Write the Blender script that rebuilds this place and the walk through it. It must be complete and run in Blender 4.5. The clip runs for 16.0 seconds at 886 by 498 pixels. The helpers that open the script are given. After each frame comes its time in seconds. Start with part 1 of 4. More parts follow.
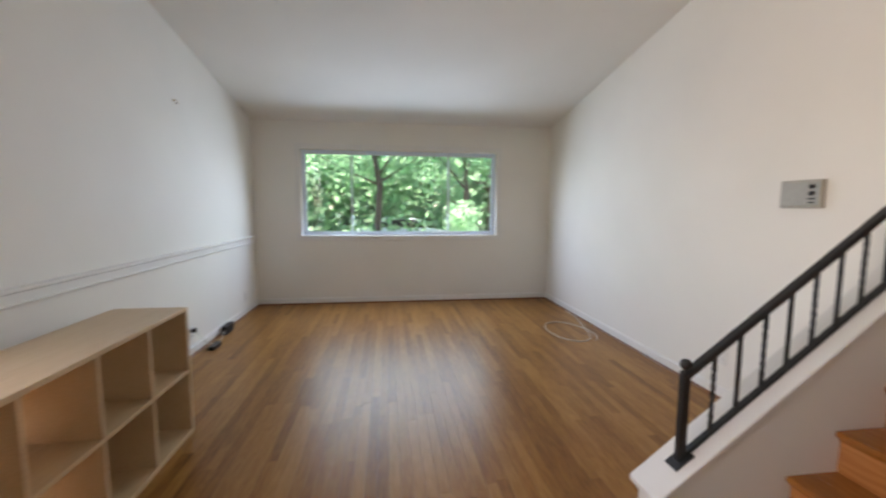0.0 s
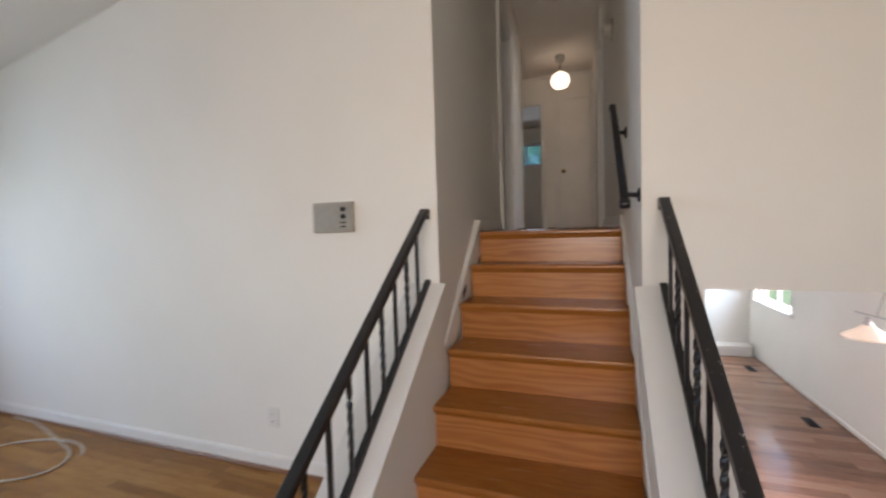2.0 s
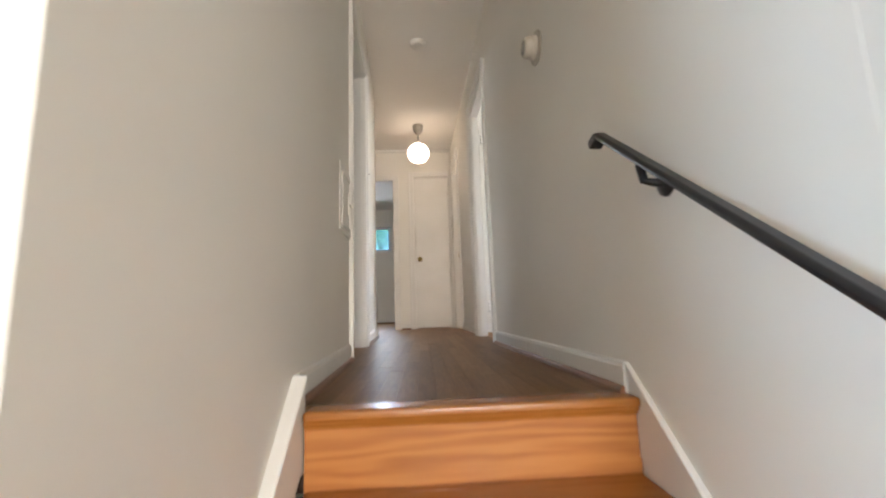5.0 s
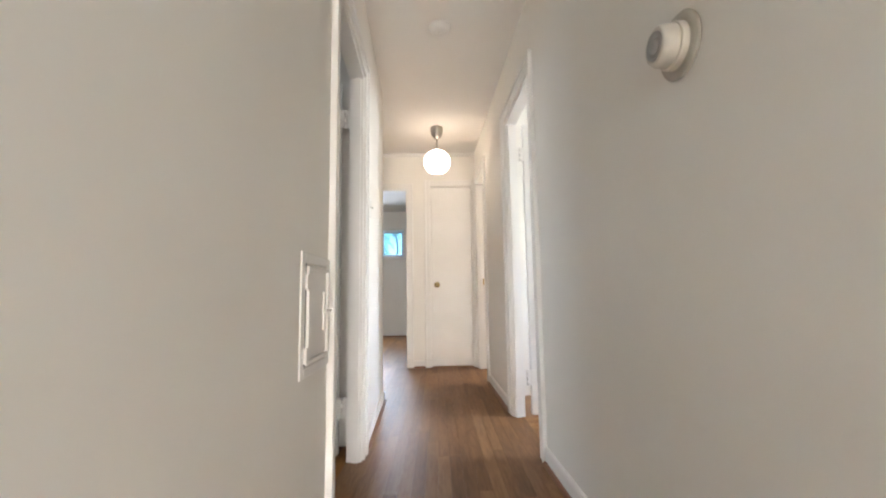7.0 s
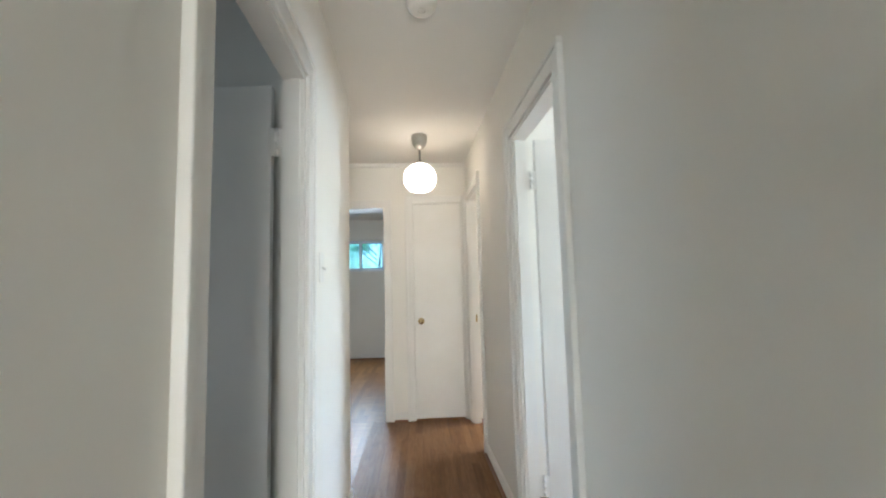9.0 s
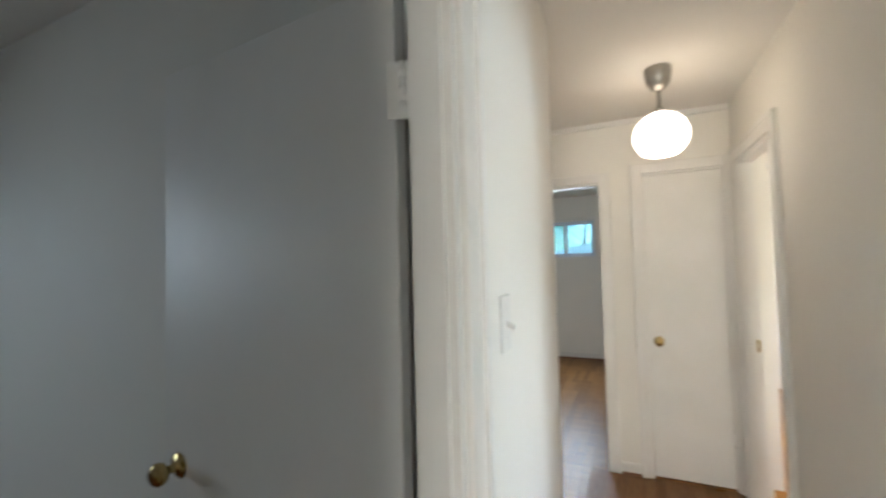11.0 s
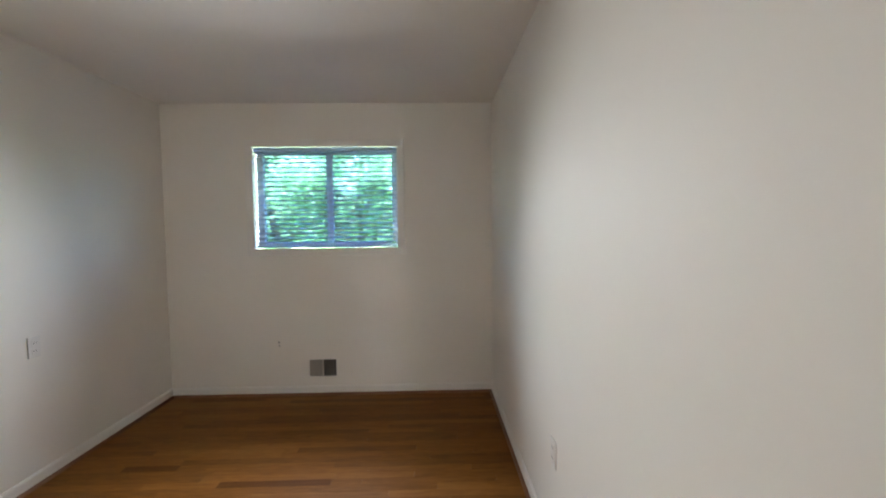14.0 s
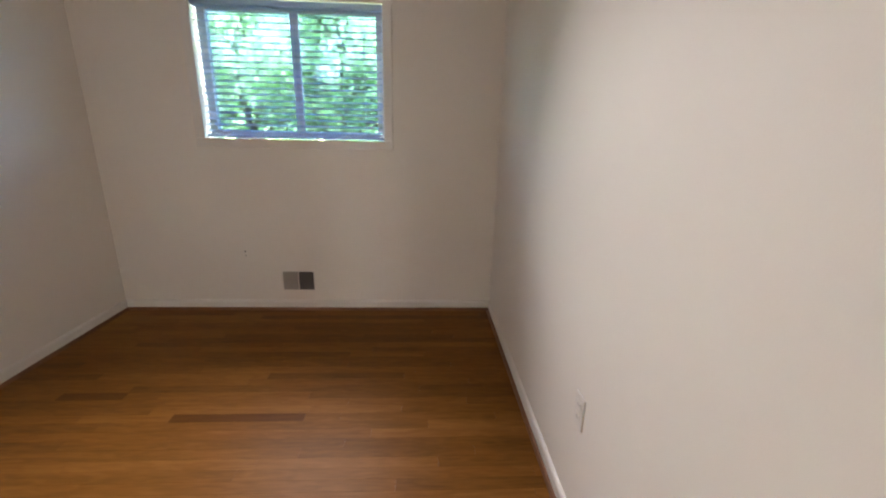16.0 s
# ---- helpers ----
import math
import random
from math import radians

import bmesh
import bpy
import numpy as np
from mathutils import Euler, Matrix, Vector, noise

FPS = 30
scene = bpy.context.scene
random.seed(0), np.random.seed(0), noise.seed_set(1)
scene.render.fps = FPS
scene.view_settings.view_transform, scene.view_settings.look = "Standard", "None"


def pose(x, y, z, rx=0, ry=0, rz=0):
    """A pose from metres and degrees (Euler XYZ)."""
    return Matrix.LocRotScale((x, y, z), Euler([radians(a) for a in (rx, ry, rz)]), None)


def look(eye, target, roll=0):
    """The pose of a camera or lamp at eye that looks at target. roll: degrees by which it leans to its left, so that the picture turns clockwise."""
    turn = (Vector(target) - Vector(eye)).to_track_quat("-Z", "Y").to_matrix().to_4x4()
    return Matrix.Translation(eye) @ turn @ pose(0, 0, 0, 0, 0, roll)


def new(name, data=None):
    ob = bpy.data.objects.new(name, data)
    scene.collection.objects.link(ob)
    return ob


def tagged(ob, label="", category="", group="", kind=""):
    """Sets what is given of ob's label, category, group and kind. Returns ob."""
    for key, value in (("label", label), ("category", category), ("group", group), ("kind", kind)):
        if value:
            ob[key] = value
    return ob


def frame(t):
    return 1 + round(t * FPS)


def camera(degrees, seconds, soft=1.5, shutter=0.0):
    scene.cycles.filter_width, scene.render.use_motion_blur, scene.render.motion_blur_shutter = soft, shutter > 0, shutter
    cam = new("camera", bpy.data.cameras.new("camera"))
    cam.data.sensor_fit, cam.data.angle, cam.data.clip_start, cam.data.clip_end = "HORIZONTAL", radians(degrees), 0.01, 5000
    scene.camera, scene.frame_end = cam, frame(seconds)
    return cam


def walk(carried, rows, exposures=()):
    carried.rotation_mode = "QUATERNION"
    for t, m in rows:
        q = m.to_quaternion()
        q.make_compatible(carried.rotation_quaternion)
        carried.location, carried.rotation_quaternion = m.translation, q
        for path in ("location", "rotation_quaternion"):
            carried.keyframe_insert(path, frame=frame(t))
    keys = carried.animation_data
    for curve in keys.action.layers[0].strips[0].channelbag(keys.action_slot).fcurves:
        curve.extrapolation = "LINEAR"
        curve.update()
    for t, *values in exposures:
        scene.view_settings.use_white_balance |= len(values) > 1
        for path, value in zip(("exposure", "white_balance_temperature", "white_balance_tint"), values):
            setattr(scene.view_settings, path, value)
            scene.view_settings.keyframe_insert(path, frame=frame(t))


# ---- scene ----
cam = camera(94.4, 16.0, 2.1, 0.4)
PATH = [
    (0, (0.998, -1.675, 1.317), (-0.973, -1.407, 1.115), 0.3),
    (0.5, (0.826, -1.6, 1.309), (-1.016, -0.841, 1.141), 0.1),
    (1, (0.589, -1.45, 1.323), (-1.024, -0.275, 1.191), -0.3),
    (1.5, (0.382, -1.336, 1.307), (-0.805, 0.271, 1.212), -0.7),
    (2, (0.217, -1.18, 1.318), (-0.456, 0.701, 1.228), -1.7),
    (2.5, (0.143, -0.894, 1.326), (-0.199, 1.075, 1.249), -2.5),
    (3, (0.062, -0.682, 1.324), (-0.048, 1.313, 1.227), -1.9),
    (3.5, (-0.054, -0.485, 1.322), (0.064, 1.508, 1.206), -1.1),
    (4, (-0.058, -0.234, 1.327), (0.091, 1.759, 1.27), -1.2),
    (4.5, (-0.081, 0.009, 1.386), (0.007, 2.003, 1.514), -1.1),
    (5, (-0.145, 0.298, 1.532), (-0.038, 2.273, 1.827), -2.0),
    (7.5, (-0.163, 1.214, 2.236), (-0.139, 3.204, 2.433), -0.7),
    (8, (-0.145, 1.368, 2.344), (0.026, 3.352, 2.535), -0.7),
    (10.5, (-0.211, 2.454, 2.743), (-0.656, 4.4, 2.869), -2.1),
    (11, (-0.301, 2.611, 2.758), (-1.137, 4.426, 2.835), -1.5),
    (11.5, (-0.375, 2.718, 2.751), (-1.742, 4.178, 2.768), -1.0),
    (12, (-0.412, 2.815, 2.774), (-2.176, 3.756, 2.764), -0.0),
    (12.5, (-0.58, 2.852, 2.735), (-2.513, 3.366, 2.729), -0.0),
    (13, (-0.797, 2.877, 2.708), (-2.775, 3.17, 2.698), -0.5),
    (13.5, (-1.013, 2.877, 2.697), (-3.006, 3.018, 2.623), -0.6),
    (14, (-1.27, 2.9, 2.706), (-3.267, 2.95, 2.601), -0.6),
    (14.5, (-1.525, 2.89, 2.69), (-3.521, 2.962, 2.578), -0.8),
    (15, (-1.699, 2.874, 2.672), (-3.681, 2.959, 2.424), -0.3),
    (15.5, (-1.785, 2.878, 2.667), (-3.735, 2.952, 2.23), 0.7),
    (16, (-1.808, 2.874, 2.638), (-3.725, 2.976, 2.076), 1.4),
]
walk(cam, [(t, look(e, g, r)) for t, e, g, r in PATH],
     exposures=[(0.0, 2.5, 7500, 25), (1.0, 2.5, 7500, 26), (2.2, 2.45, 7200, 24), (3.5, 2.6, 7200, 25), (4.5, 3.0, 7300, 24), (5.0, 3.95, 6950, 18), (7.5, 4.5, 6450, 17), (8.0, 4.45, 6250, 14),
                (10.5, 3.95, 6000, 8), (11.0, 4.05, 6400, 11), (12.0, 4.55, 6800, 13), (12.5, 5.3, 7150, 15), (13.5, 5.55, 7400, 17), (14.5, 5.8, 8000, 25), (16.0, 5.75, 8500, 30)])

# ---- world, sun, large lights ----
world = bpy.data.worlds.new("sky")
scene.world = world
world.use_nodes = True
wt = world.node_tree
sky = wt.nodes.new("ShaderNodeTexSky")
sky.sky_type = 'NISHITA'
sky.sun_disc = False
sky.sun_elevation = radians(72)
sky.sun_rotation = radians(135)
wt.links.new(sky.outputs[0], wt.nodes["Background"].inputs[0])
wt.nodes["Background"].inputs[1].default_value = 0.15
sun_data = bpy.data.lights.new("sun", 'SUN')
sun_data.energy, sun_data.angle, sun_data.color = 5.0, radians(0.5), (1.0, 0.95, 0.88)
sun = new("sun", sun_data)
sun.matrix_world = look((2.0, -2.0, 9.0), (0, 0, 0))


def window_light(name, place, target, w, h, power, colour, spread=130):
    """Daylight that a window lets in, lying in its opening."""
    d = bpy.data.lights.new(name, 'AREA')
    d.shape, d.size, d.size_y, d.energy, d.color, d.spread = 'RECTANGLE', w, h, power, colour, radians(spread)
    o = new(name, d)
    o.matrix_world = look(place, target)
    return o


DAY = (0.70, 0.85, 1.0)
SOFT = (1.0, 0.94, 0.86)
window_light("window_light", (-4.70, -1.475, 1.50), (-2.2, -1.475, 0.9), 2.4, 0.9, 9.8, (0.50, 0.73, 1.0), 160)
# Unseen window's lamp, standing in for a light carried at the camera.
window_light("window_light", (0.45, -3.46, 1.6), (0.0, 2.0, 2.1), 1.7, 1.2, 3.9, SOFT, 110)
window_light("window_light", (-4.60, 2.02, 2.96), (-2.6, 2.02, 2.30), 1.0, 0.7, 0.62, (0.70, 0.85, 1.0), 100)
window_light("window_light", (-1.24, 9.05, 3.10), (-1.24, 6, 2.0), 0.75, 0.45, 1.6, DAY)
window_light("window_light", (3.15, 3.3, 2.7), (0, 3.0, 2.4), 1.1, 1.1, 1.9, (0.80, 0.90, 1.0))
window_light("window_light", (3.15, 6.5, 2.7), (0, 6.0, 2.2), 1.4, 1.0, 3.0, SOFT)
window_light("window_light", (3.15, 2.4, 0.35), (0, 2.4, -0.6), 1.2, 0.9, 11, (0.76, 0.80, 1.0))
window_light("window_light", (3.15, 7.4, 0.35), (0, 7.4, -0.6), 1.3, 0.9, 9, (0.52, 0.77, 1.0))


# ---- materials ----
def nodes_of(name):
    m = bpy.data.materials.new(name)
    m.use_nodes = True
    nt = m.node_tree
    return m, nt, nt.nodes["Principled BSDF"]


def ramp(nt, fac, stops):
    r = nt.nodes.new("ShaderNodeValToRGB")
    els = r.color_ramp.elements
    while len(els) < len(stops):
        els.new(0.5)
    for e, (p, c) in zip(els, stops):
        e.position, e.color = p, (*c, 1)
    nt.links.new(fac, r.inputs[0])
    return r.outputs[0]


def noise_node(nt, vec, scale, detail=3.0, rough=0.5):
    n = nt.nodes.new("ShaderNodeTexNoise")
    n.inputs["Scale"].default_value, n.inputs["Detail"].default_value, n.inputs["Roughness"].default_value = scale, detail, rough
    if vec:
        nt.links.new(vec, n.inputs["Vector"])
    return n.outputs["Fac"]


def coords(nt, scale=(1, 1, 1), spin=False):
    """Object coordinates, stretched; spin: moved by a chance amount for each object."""
    tc = nt.nodes.new("ShaderNodeTexCoord")
    mp = nt.nodes.new("ShaderNodeMapping")
    mp.inputs["Scale"].default_value = scale
    nt.links.new(tc.outputs["Object"], mp.inputs["Vector"])
    if spin:
        oi = nt.nodes.new("ShaderNodeObjectInfo")
        mu = nt.nodes.new("ShaderNodeVectorMath")
        mu.operation = 'SCALE'
        mu.inputs[0].default_value = (37.0, 53.0, 19.0)
        nt.links.new(oi.outputs["Random"], mu.inputs["Scale"])
        nt.links.new(mu.outputs[0], mp.inputs["Location"])
    return mp.outputs[0]


def bump(nt, bsdf, height, strength, distance=0.002):
    b = nt.nodes.new("ShaderNodeBump")
    b.inputs["Strength"].default_value, b.inputs["Distance"].default_value = strength, distance
    nt.links.new(height, b.inputs["Height"])
    nt.links.new(b.outputs[0], bsdf.inputs["Normal"])


def paint(name, low, high, rough, grain=220.0, relief=0.25, patch=1.3):
    """Wall or trim paint: large faint patches, roller grain as relief."""
    m, nt, b = nodes_of(name)
    v = coords(nt)
    nt.links.new(ramp(nt, noise_node(nt, v, patch, 4), [(0.3, low), (0.7, high)]), b.inputs["Base Color"])
    b.inputs["Roughness"].default_value = rough
    bump(nt, b, noise_node(nt, v, grain, 2), relief, 0.0008)
    return m


def plain(name, colour, rough=0.5, metal=0.0, vary=0.12, scale=30.0):
    m, nt, b = nodes_of(name)
    v = coords(nt)
    dark = tuple(c * (1 - vary) for c in colour)
    f = noise_node(nt, v, scale, 4)
    nt.links.new(ramp(nt, f, [(0.3, dark), (0.7, colour)]), b.inputs["Base Color"])
    b.inputs["Roughness"].default_value, b.inputs["Metallic"].default_value = rough, metal
    bump(nt, b, f, 0.1, 0.0006)
    return m


def wood(name, tones, rough, along=0, fine=90.0, per_piece=0.5, gloss_vary=0.08, coat=0.0, figure=0.12, rings=21.0):
    """Wood with its grain along one axis; tones from dark to light; pieces differ by chance."""
    m, nt, b = nodes_of(name)
    sc = [1.0, 1.0, 1.0]
    sc[along] = 0.06
    v = coords(nt, sc, True)
    g = noise_node(nt, v, fine, 5, 0.6)
    wv = coords(nt, [0.12 if i == along else 1.0 for i in range(3)], True)
    broad = noise_node(nt, wv, 14.0, 3)
    oi = nt.nodes.new("ShaderNodeObjectInfo")
    gi = nt.nodes.new("ShaderNodeNewGeometry")
    add = nt.nodes.new("ShaderNodeMath")
    add.operation = 'ADD'
    nt.links.new(oi.outputs["Random"], add.inputs[0])
    nt.links.new(gi.outputs["Random Per Island"], add.inputs[1])
    fr = nt.nodes.new("ShaderNodeMath")
    fr.operation = 'FRACT'
    nt.links.new(add.outputs[0], fr.inputs[0])

    def blend(a, c, fac):
        x = nt.nodes.new("ShaderNodeMath")
        x.operation = 'MULTIPLY_ADD'
        nt.links.new(a, x.inputs[0])
        x.inputs[1].default_value = fac
        if hasattr(c, "is_linked"):
            nt.links.new(c, x.inputs[2])
        else:
            x.inputs[2].default_value = c
        return x.outputs[0]
    wave = nt.nodes.new("ShaderNodeTexWave")
    wave.bands_direction = 'Z' if along == 0 else 'X'
    wave.inputs["Scale"].default_value, wave.inputs["Distortion"].default_value = rings, 12.0
    wave.inputs["Detail"].default_value, wave.inputs["Detail Scale"].default_value = 2.0, 1.4
    fv = coords(nt, [0.16 if i == along else 1.0 for i in range(3)], True)
    nt.links.new(fv, wave.inputs["Vector"])
    f = blend(g, 0.5 - 0.225 - 0.2 - per_piece / 2 - figure / 2, 0.45)
    f = blend(wave.outputs["Fac"], f, figure)
    f = blend(broad, f, 0.4)
    f = blend(fr.outputs[0], f, per_piece)
    n = len(tones)
    nt.links.new(ramp(nt, f, [(0.12 + 0.76 * i / (n - 1), t) for i, t in enumerate(tones)]), b.inputs["Base Color"])
    r = blend(g, rough - gloss_vary / 2, gloss_vary)
    nt.links.new(r, b.inputs["Roughness"])
    b.inputs["Coat Weight"].default_value = coat
    b.inputs["Coat Roughness"].default_value = 0.18
    bump(nt, b, g, 0.12, 0.0006)
    return m


WALL = paint("wall_paint", (0.80, 0.772, 0.708), (0.84, 0.812, 0.748), 0.66)
CEIL = paint("ceiling_paint", (0.78, 0.757, 0.71), (0.82, 0.797, 0.75), 0.8, 120.0, 0.4)
TRIM = paint("trim_paint", (0.77, 0.75, 0.70), (0.82, 0.80, 0.76), 0.46, 60.0, 0.12, 3.0)
OAK = wood("oak_floor", [(0.14, 0.053, 0.012), (0.30, 0.130, 0.031), (0.44, 0.225, 0.068)], 0.36, 0, 90.0, 0.34)
OAK.node_tree.nodes["Principled BSDF"].inputs["Specular IOR Level"].default_value = 0.2
OAK_BROWN = wood("oak_floor_brown", [(0.10, 0.036, 0.008), (0.215, 0.082, 0.017), (0.31, 0.135, 0.034)], 0.42, 0, 90.0, 0.3)
OAK_BROWN.node_tree.nodes["Principled BSDF"].inputs["Specular IOR Level"].default_value = 0.08
OAK_HALL = wood("oak_floor_hall", [(0.10, 0.045, 0.017), (0.21, 0.105, 0.046), (0.32, 0.18, 0.088)], 0.42, 0, 90.0, 0.3)
OAK_HALL.node_tree.nodes["Principled BSDF"].inputs["Specular IOR Level"].default_value = 0.12
OAK_DARK = wood("oak_floor_dark", [(0.07, 0.022, 0.006), (0.12, 0.04, 0.009), (0.17, 0.06, 0.013)], 0.45, 0, 90.0, 0.1)
OAK_DARK.node_tree.nodes["Principled BSDF"].inputs["Specular IOR Level"].default_value = 0.08
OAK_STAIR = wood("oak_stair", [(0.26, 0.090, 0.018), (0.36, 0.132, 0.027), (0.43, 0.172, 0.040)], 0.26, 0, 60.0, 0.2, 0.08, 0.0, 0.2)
# Paler than the treads: light on the upright faces is put into the wood.
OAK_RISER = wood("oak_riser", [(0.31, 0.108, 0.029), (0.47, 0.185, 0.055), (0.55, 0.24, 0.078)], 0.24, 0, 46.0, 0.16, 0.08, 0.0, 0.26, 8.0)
LAMINATE = wood("laminate", [(0.16, 0.075, 0.045), (0.30, 0.15, 0.09), (0.40, 0.23, 0.15)], 0.18, 0, 40.0, 0.5)
BIRCH = wood("birch_veneer", [(0.50, 0.34, 0.19), (0.58, 0.41, 0.24), (0.64, 0.47, 0.29)], 0.45, 0, 60.0, 0.2)
QUARTER = wood("shoe_moulding", [(0.13, 0.05, 0.02), (0.2, 0.08, 0.03), (0.26, 0.11, 0.04)], 0.4, 0, 60.0, 0.2)
SUBFLOOR = plain("subfloor", (0.05, 0.03, 0.02), 0.9)
IRON = plain("black_iron", (0.014, 0.014, 0.015), 0.38, 0.0, 0.3, 60.0)


def worn_iron():
    """Black paint with pale chips where it is rubbed off."""
    m, nt, b = nodes_of("worn_black_iron")
    v = coords(nt, (1, 1, 0.5))
    f = noise_node(nt, v, 55.0, 4, 0.65)
    nt.links.new(ramp(nt, f, [(0.0, (0.012, 0.012, 0.013)), (0.655, (0.016, 0.016, 0.017)), (0.69, (0.34, 0.33, 0.31)), (1.0, (0.4, 0.39, 0.37))]), b.inputs["Base Color"])
    b.inputs["Roughness"].default_value = 0.33
    bump(nt, b, f, 0.3, 0.001)
    return m


WORN = worn_iron()
BRASS = plain("brass", (0.52, 0.385, 0.17), 0.22, 1.0)
NICKEL = plain("brushed_nickel", (0.42, 0.41, 0.38), 0.38, 1.0)
STEEL = plain("dull_steel", (0.36, 0.33, 0.28), 0.4, 0.2)
SPEAKER = plain("speaker_metal", (0.60, 0.56, 0.48), 0.45)
FLANGE = plain("speaker_flange", (0.40, 0.365, 0.30), 0.55)
CASE = plain("panel_case", (0.40, 0.36, 0.30), 0.45)
PLASTIC = plain("white_plastic", (0.78, 0.76, 0.71), 0.35, 0.0, 0.05)
GREY = plain("grey_plastic", (0.30, 0.29, 0.27), 0.45)
BLACK = plain("black_plastic", (0.012, 0.012, 0.013), 0.4)
# White vinyl; the blue of the sky's light is put into its colour.
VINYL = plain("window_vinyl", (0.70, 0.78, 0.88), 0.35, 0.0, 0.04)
# White slats, coloured blue to carry the daylight that falls on them.
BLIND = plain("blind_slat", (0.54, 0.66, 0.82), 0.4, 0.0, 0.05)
CABLE = plain("cable", (0.62, 0.55, 0.46), 0.5)
# Near-black for flat parts: paints the shade inside slots, gaps and ducts.
DARK = plain("recess_shade", (0.01, 0.01, 0.011), 0.8)
VENT = plain("vent_metal", (0.40, 0.39, 0.36), 0.4, 0.3)


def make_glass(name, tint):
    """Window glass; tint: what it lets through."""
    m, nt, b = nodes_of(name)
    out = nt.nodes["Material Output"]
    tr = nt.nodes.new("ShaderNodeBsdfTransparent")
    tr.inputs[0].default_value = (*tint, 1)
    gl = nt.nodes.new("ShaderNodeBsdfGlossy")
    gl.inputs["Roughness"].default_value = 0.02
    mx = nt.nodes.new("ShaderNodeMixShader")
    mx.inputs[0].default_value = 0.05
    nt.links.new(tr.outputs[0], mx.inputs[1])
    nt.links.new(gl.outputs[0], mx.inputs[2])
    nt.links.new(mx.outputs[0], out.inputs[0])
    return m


GLASS = make_glass("window_glass", (0.97, 1.0, 1.0))
# Darkened panes, added to keep the garden view from burning out.
DIM_GLASS = make_glass("garden_dimming_glass", (0.27, 0.38, 0.43))


def lit_glass(name, colour, strength, base=(0.85, 0.82, 0.76)):
    m, nt, b = nodes_of(name)
    b.inputs["Base Color"].default_value = (*base, 1)
    b.inputs["Roughness"].default_value = 0.25
    b.inputs["Emission Color"].default_value = (*colour, 1)
    b.inputs["Emission Strength"].default_value = strength
    return m


GLOBE = lit_glass("lit_opal_glass", (1.0, 0.84, 0.66), 0.40)
SHADE = lit_glass("frosted_shade", (1.0, 0.78, 0.52), 0.06, (0.52, 0.46, 0.40))


def foliage(name, tones):
    m, nt, b = nodes_of(name)
    gi = nt.nodes.new("ShaderNodeNewGeometry")
    nt.links.new(ramp(nt, gi.outputs["Random Per Island"], [(i / (len(tones) - 1), t) for i, t in enumerate(tones)]), b.inputs["Base Color"])
    b.inputs["Roughness"].default_value = 0.5
    b.inputs["Subsurface Weight"].default_value = 0.0
    tl = nt.nodes.new("ShaderNodeBsdfTranslucent")
    tl.inputs[0].default_value = (0.44, 0.76, 0.48, 1)
    mx = nt.nodes.new("ShaderNodeMixShader")
    mx.inputs[0].default_value = 0.5
    nt.links.new(b.outputs[0], mx.inputs[1])
    nt.links.new(tl.outputs[0], mx.inputs[2])
    nt.links.new(mx.outputs[0], nt.nodes["Material Output"].inputs[0])
    return m


def let_through(m, amount):
    """Thin slats that some of the sky's light passes."""
    nt = m.node_tree
    tl = nt.nodes.new("ShaderNodeBsdfTranslucent")
    tl.inputs[0].default_value = (0.62, 0.76, 0.95, 1)
    mx = nt.nodes.new("ShaderNodeMixShader")
    mx.inputs[0].default_value = amount
    nt.links.new(nt.nodes["Principled BSDF"].outputs[0], mx.inputs[1])
    nt.links.new(tl.outputs[0], mx.inputs[2])
    nt.links.new(mx.outputs[0], nt.nodes["Material Output"].inputs[0])


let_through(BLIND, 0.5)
LEAF = foliage("leaves", [(0.07, 0.18, 0.11), (0.15, 0.32, 0.19), (0.44, 0.58, 0.42)])
BARK = plain("bark", (0.12, 0.09, 0.07), 0.9, 0.0, 0.5, 12.0)
GRASS = plain("lawn", (0.022, 0.055, 0.018), 0.9, 0.0, 0.5, 3.0)
SIDING = plain("pale_siding", (0.52, 0.53, 0.53), 0.6)
ROOF = plain("roof_shingle", (0.16, 0.15, 0.15), 0.9)
CONCRETE = plain("concrete", (0.40, 0.385, 0.36), 0.85, 0.0, 0.2, 4.0)


# ---- building helpers ----
def box(bm, x0, x1, y0, y1, z0, z1):
    x0, x1, y0, y1, z0, z1 = min(x0, x1), max(x0, x1), min(y0, y1), max(y0, y1), min(z0, z1), max(z0, z1)
    v = [bm.verts.new((x, y, z)) for z in (z0, z1) for x, y in ((x0, y0), (x1, y0), (x1, y1), (x0, y1))]
    for f in ((3, 2, 1, 0), (4, 5, 6, 7), (0, 1, 5, 4), (1, 2, 6, 5), (2, 3, 7, 6), (3, 0, 4, 7)):
        bm.faces.new([v[i] for i in f])
    return v


def prism(bm, outline, lift):
    """A solid from a flat outline (3D points) and the vector along which it is drawn out."""
    a = [bm.verts.new(p) for p in outline]
    c = [bm.verts.new(Vector(p) + Vector(lift)) for p in outline]
    n = len(a)
    bm.faces.new(a[::-1])
    bm.faces.new(c)
    for i in range(n):
        bm.faces.new((a[i], a[(i + 1) % n], c[(i + 1) % n], c[i]))
    bmesh.ops.recalc_face_normals(bm, faces=bm.faces[:])


def upright(bm, plan, z0, z1):
    prism(bm, [(x, y, z0) for x, y in plan], (0, 0, z1 - z0))


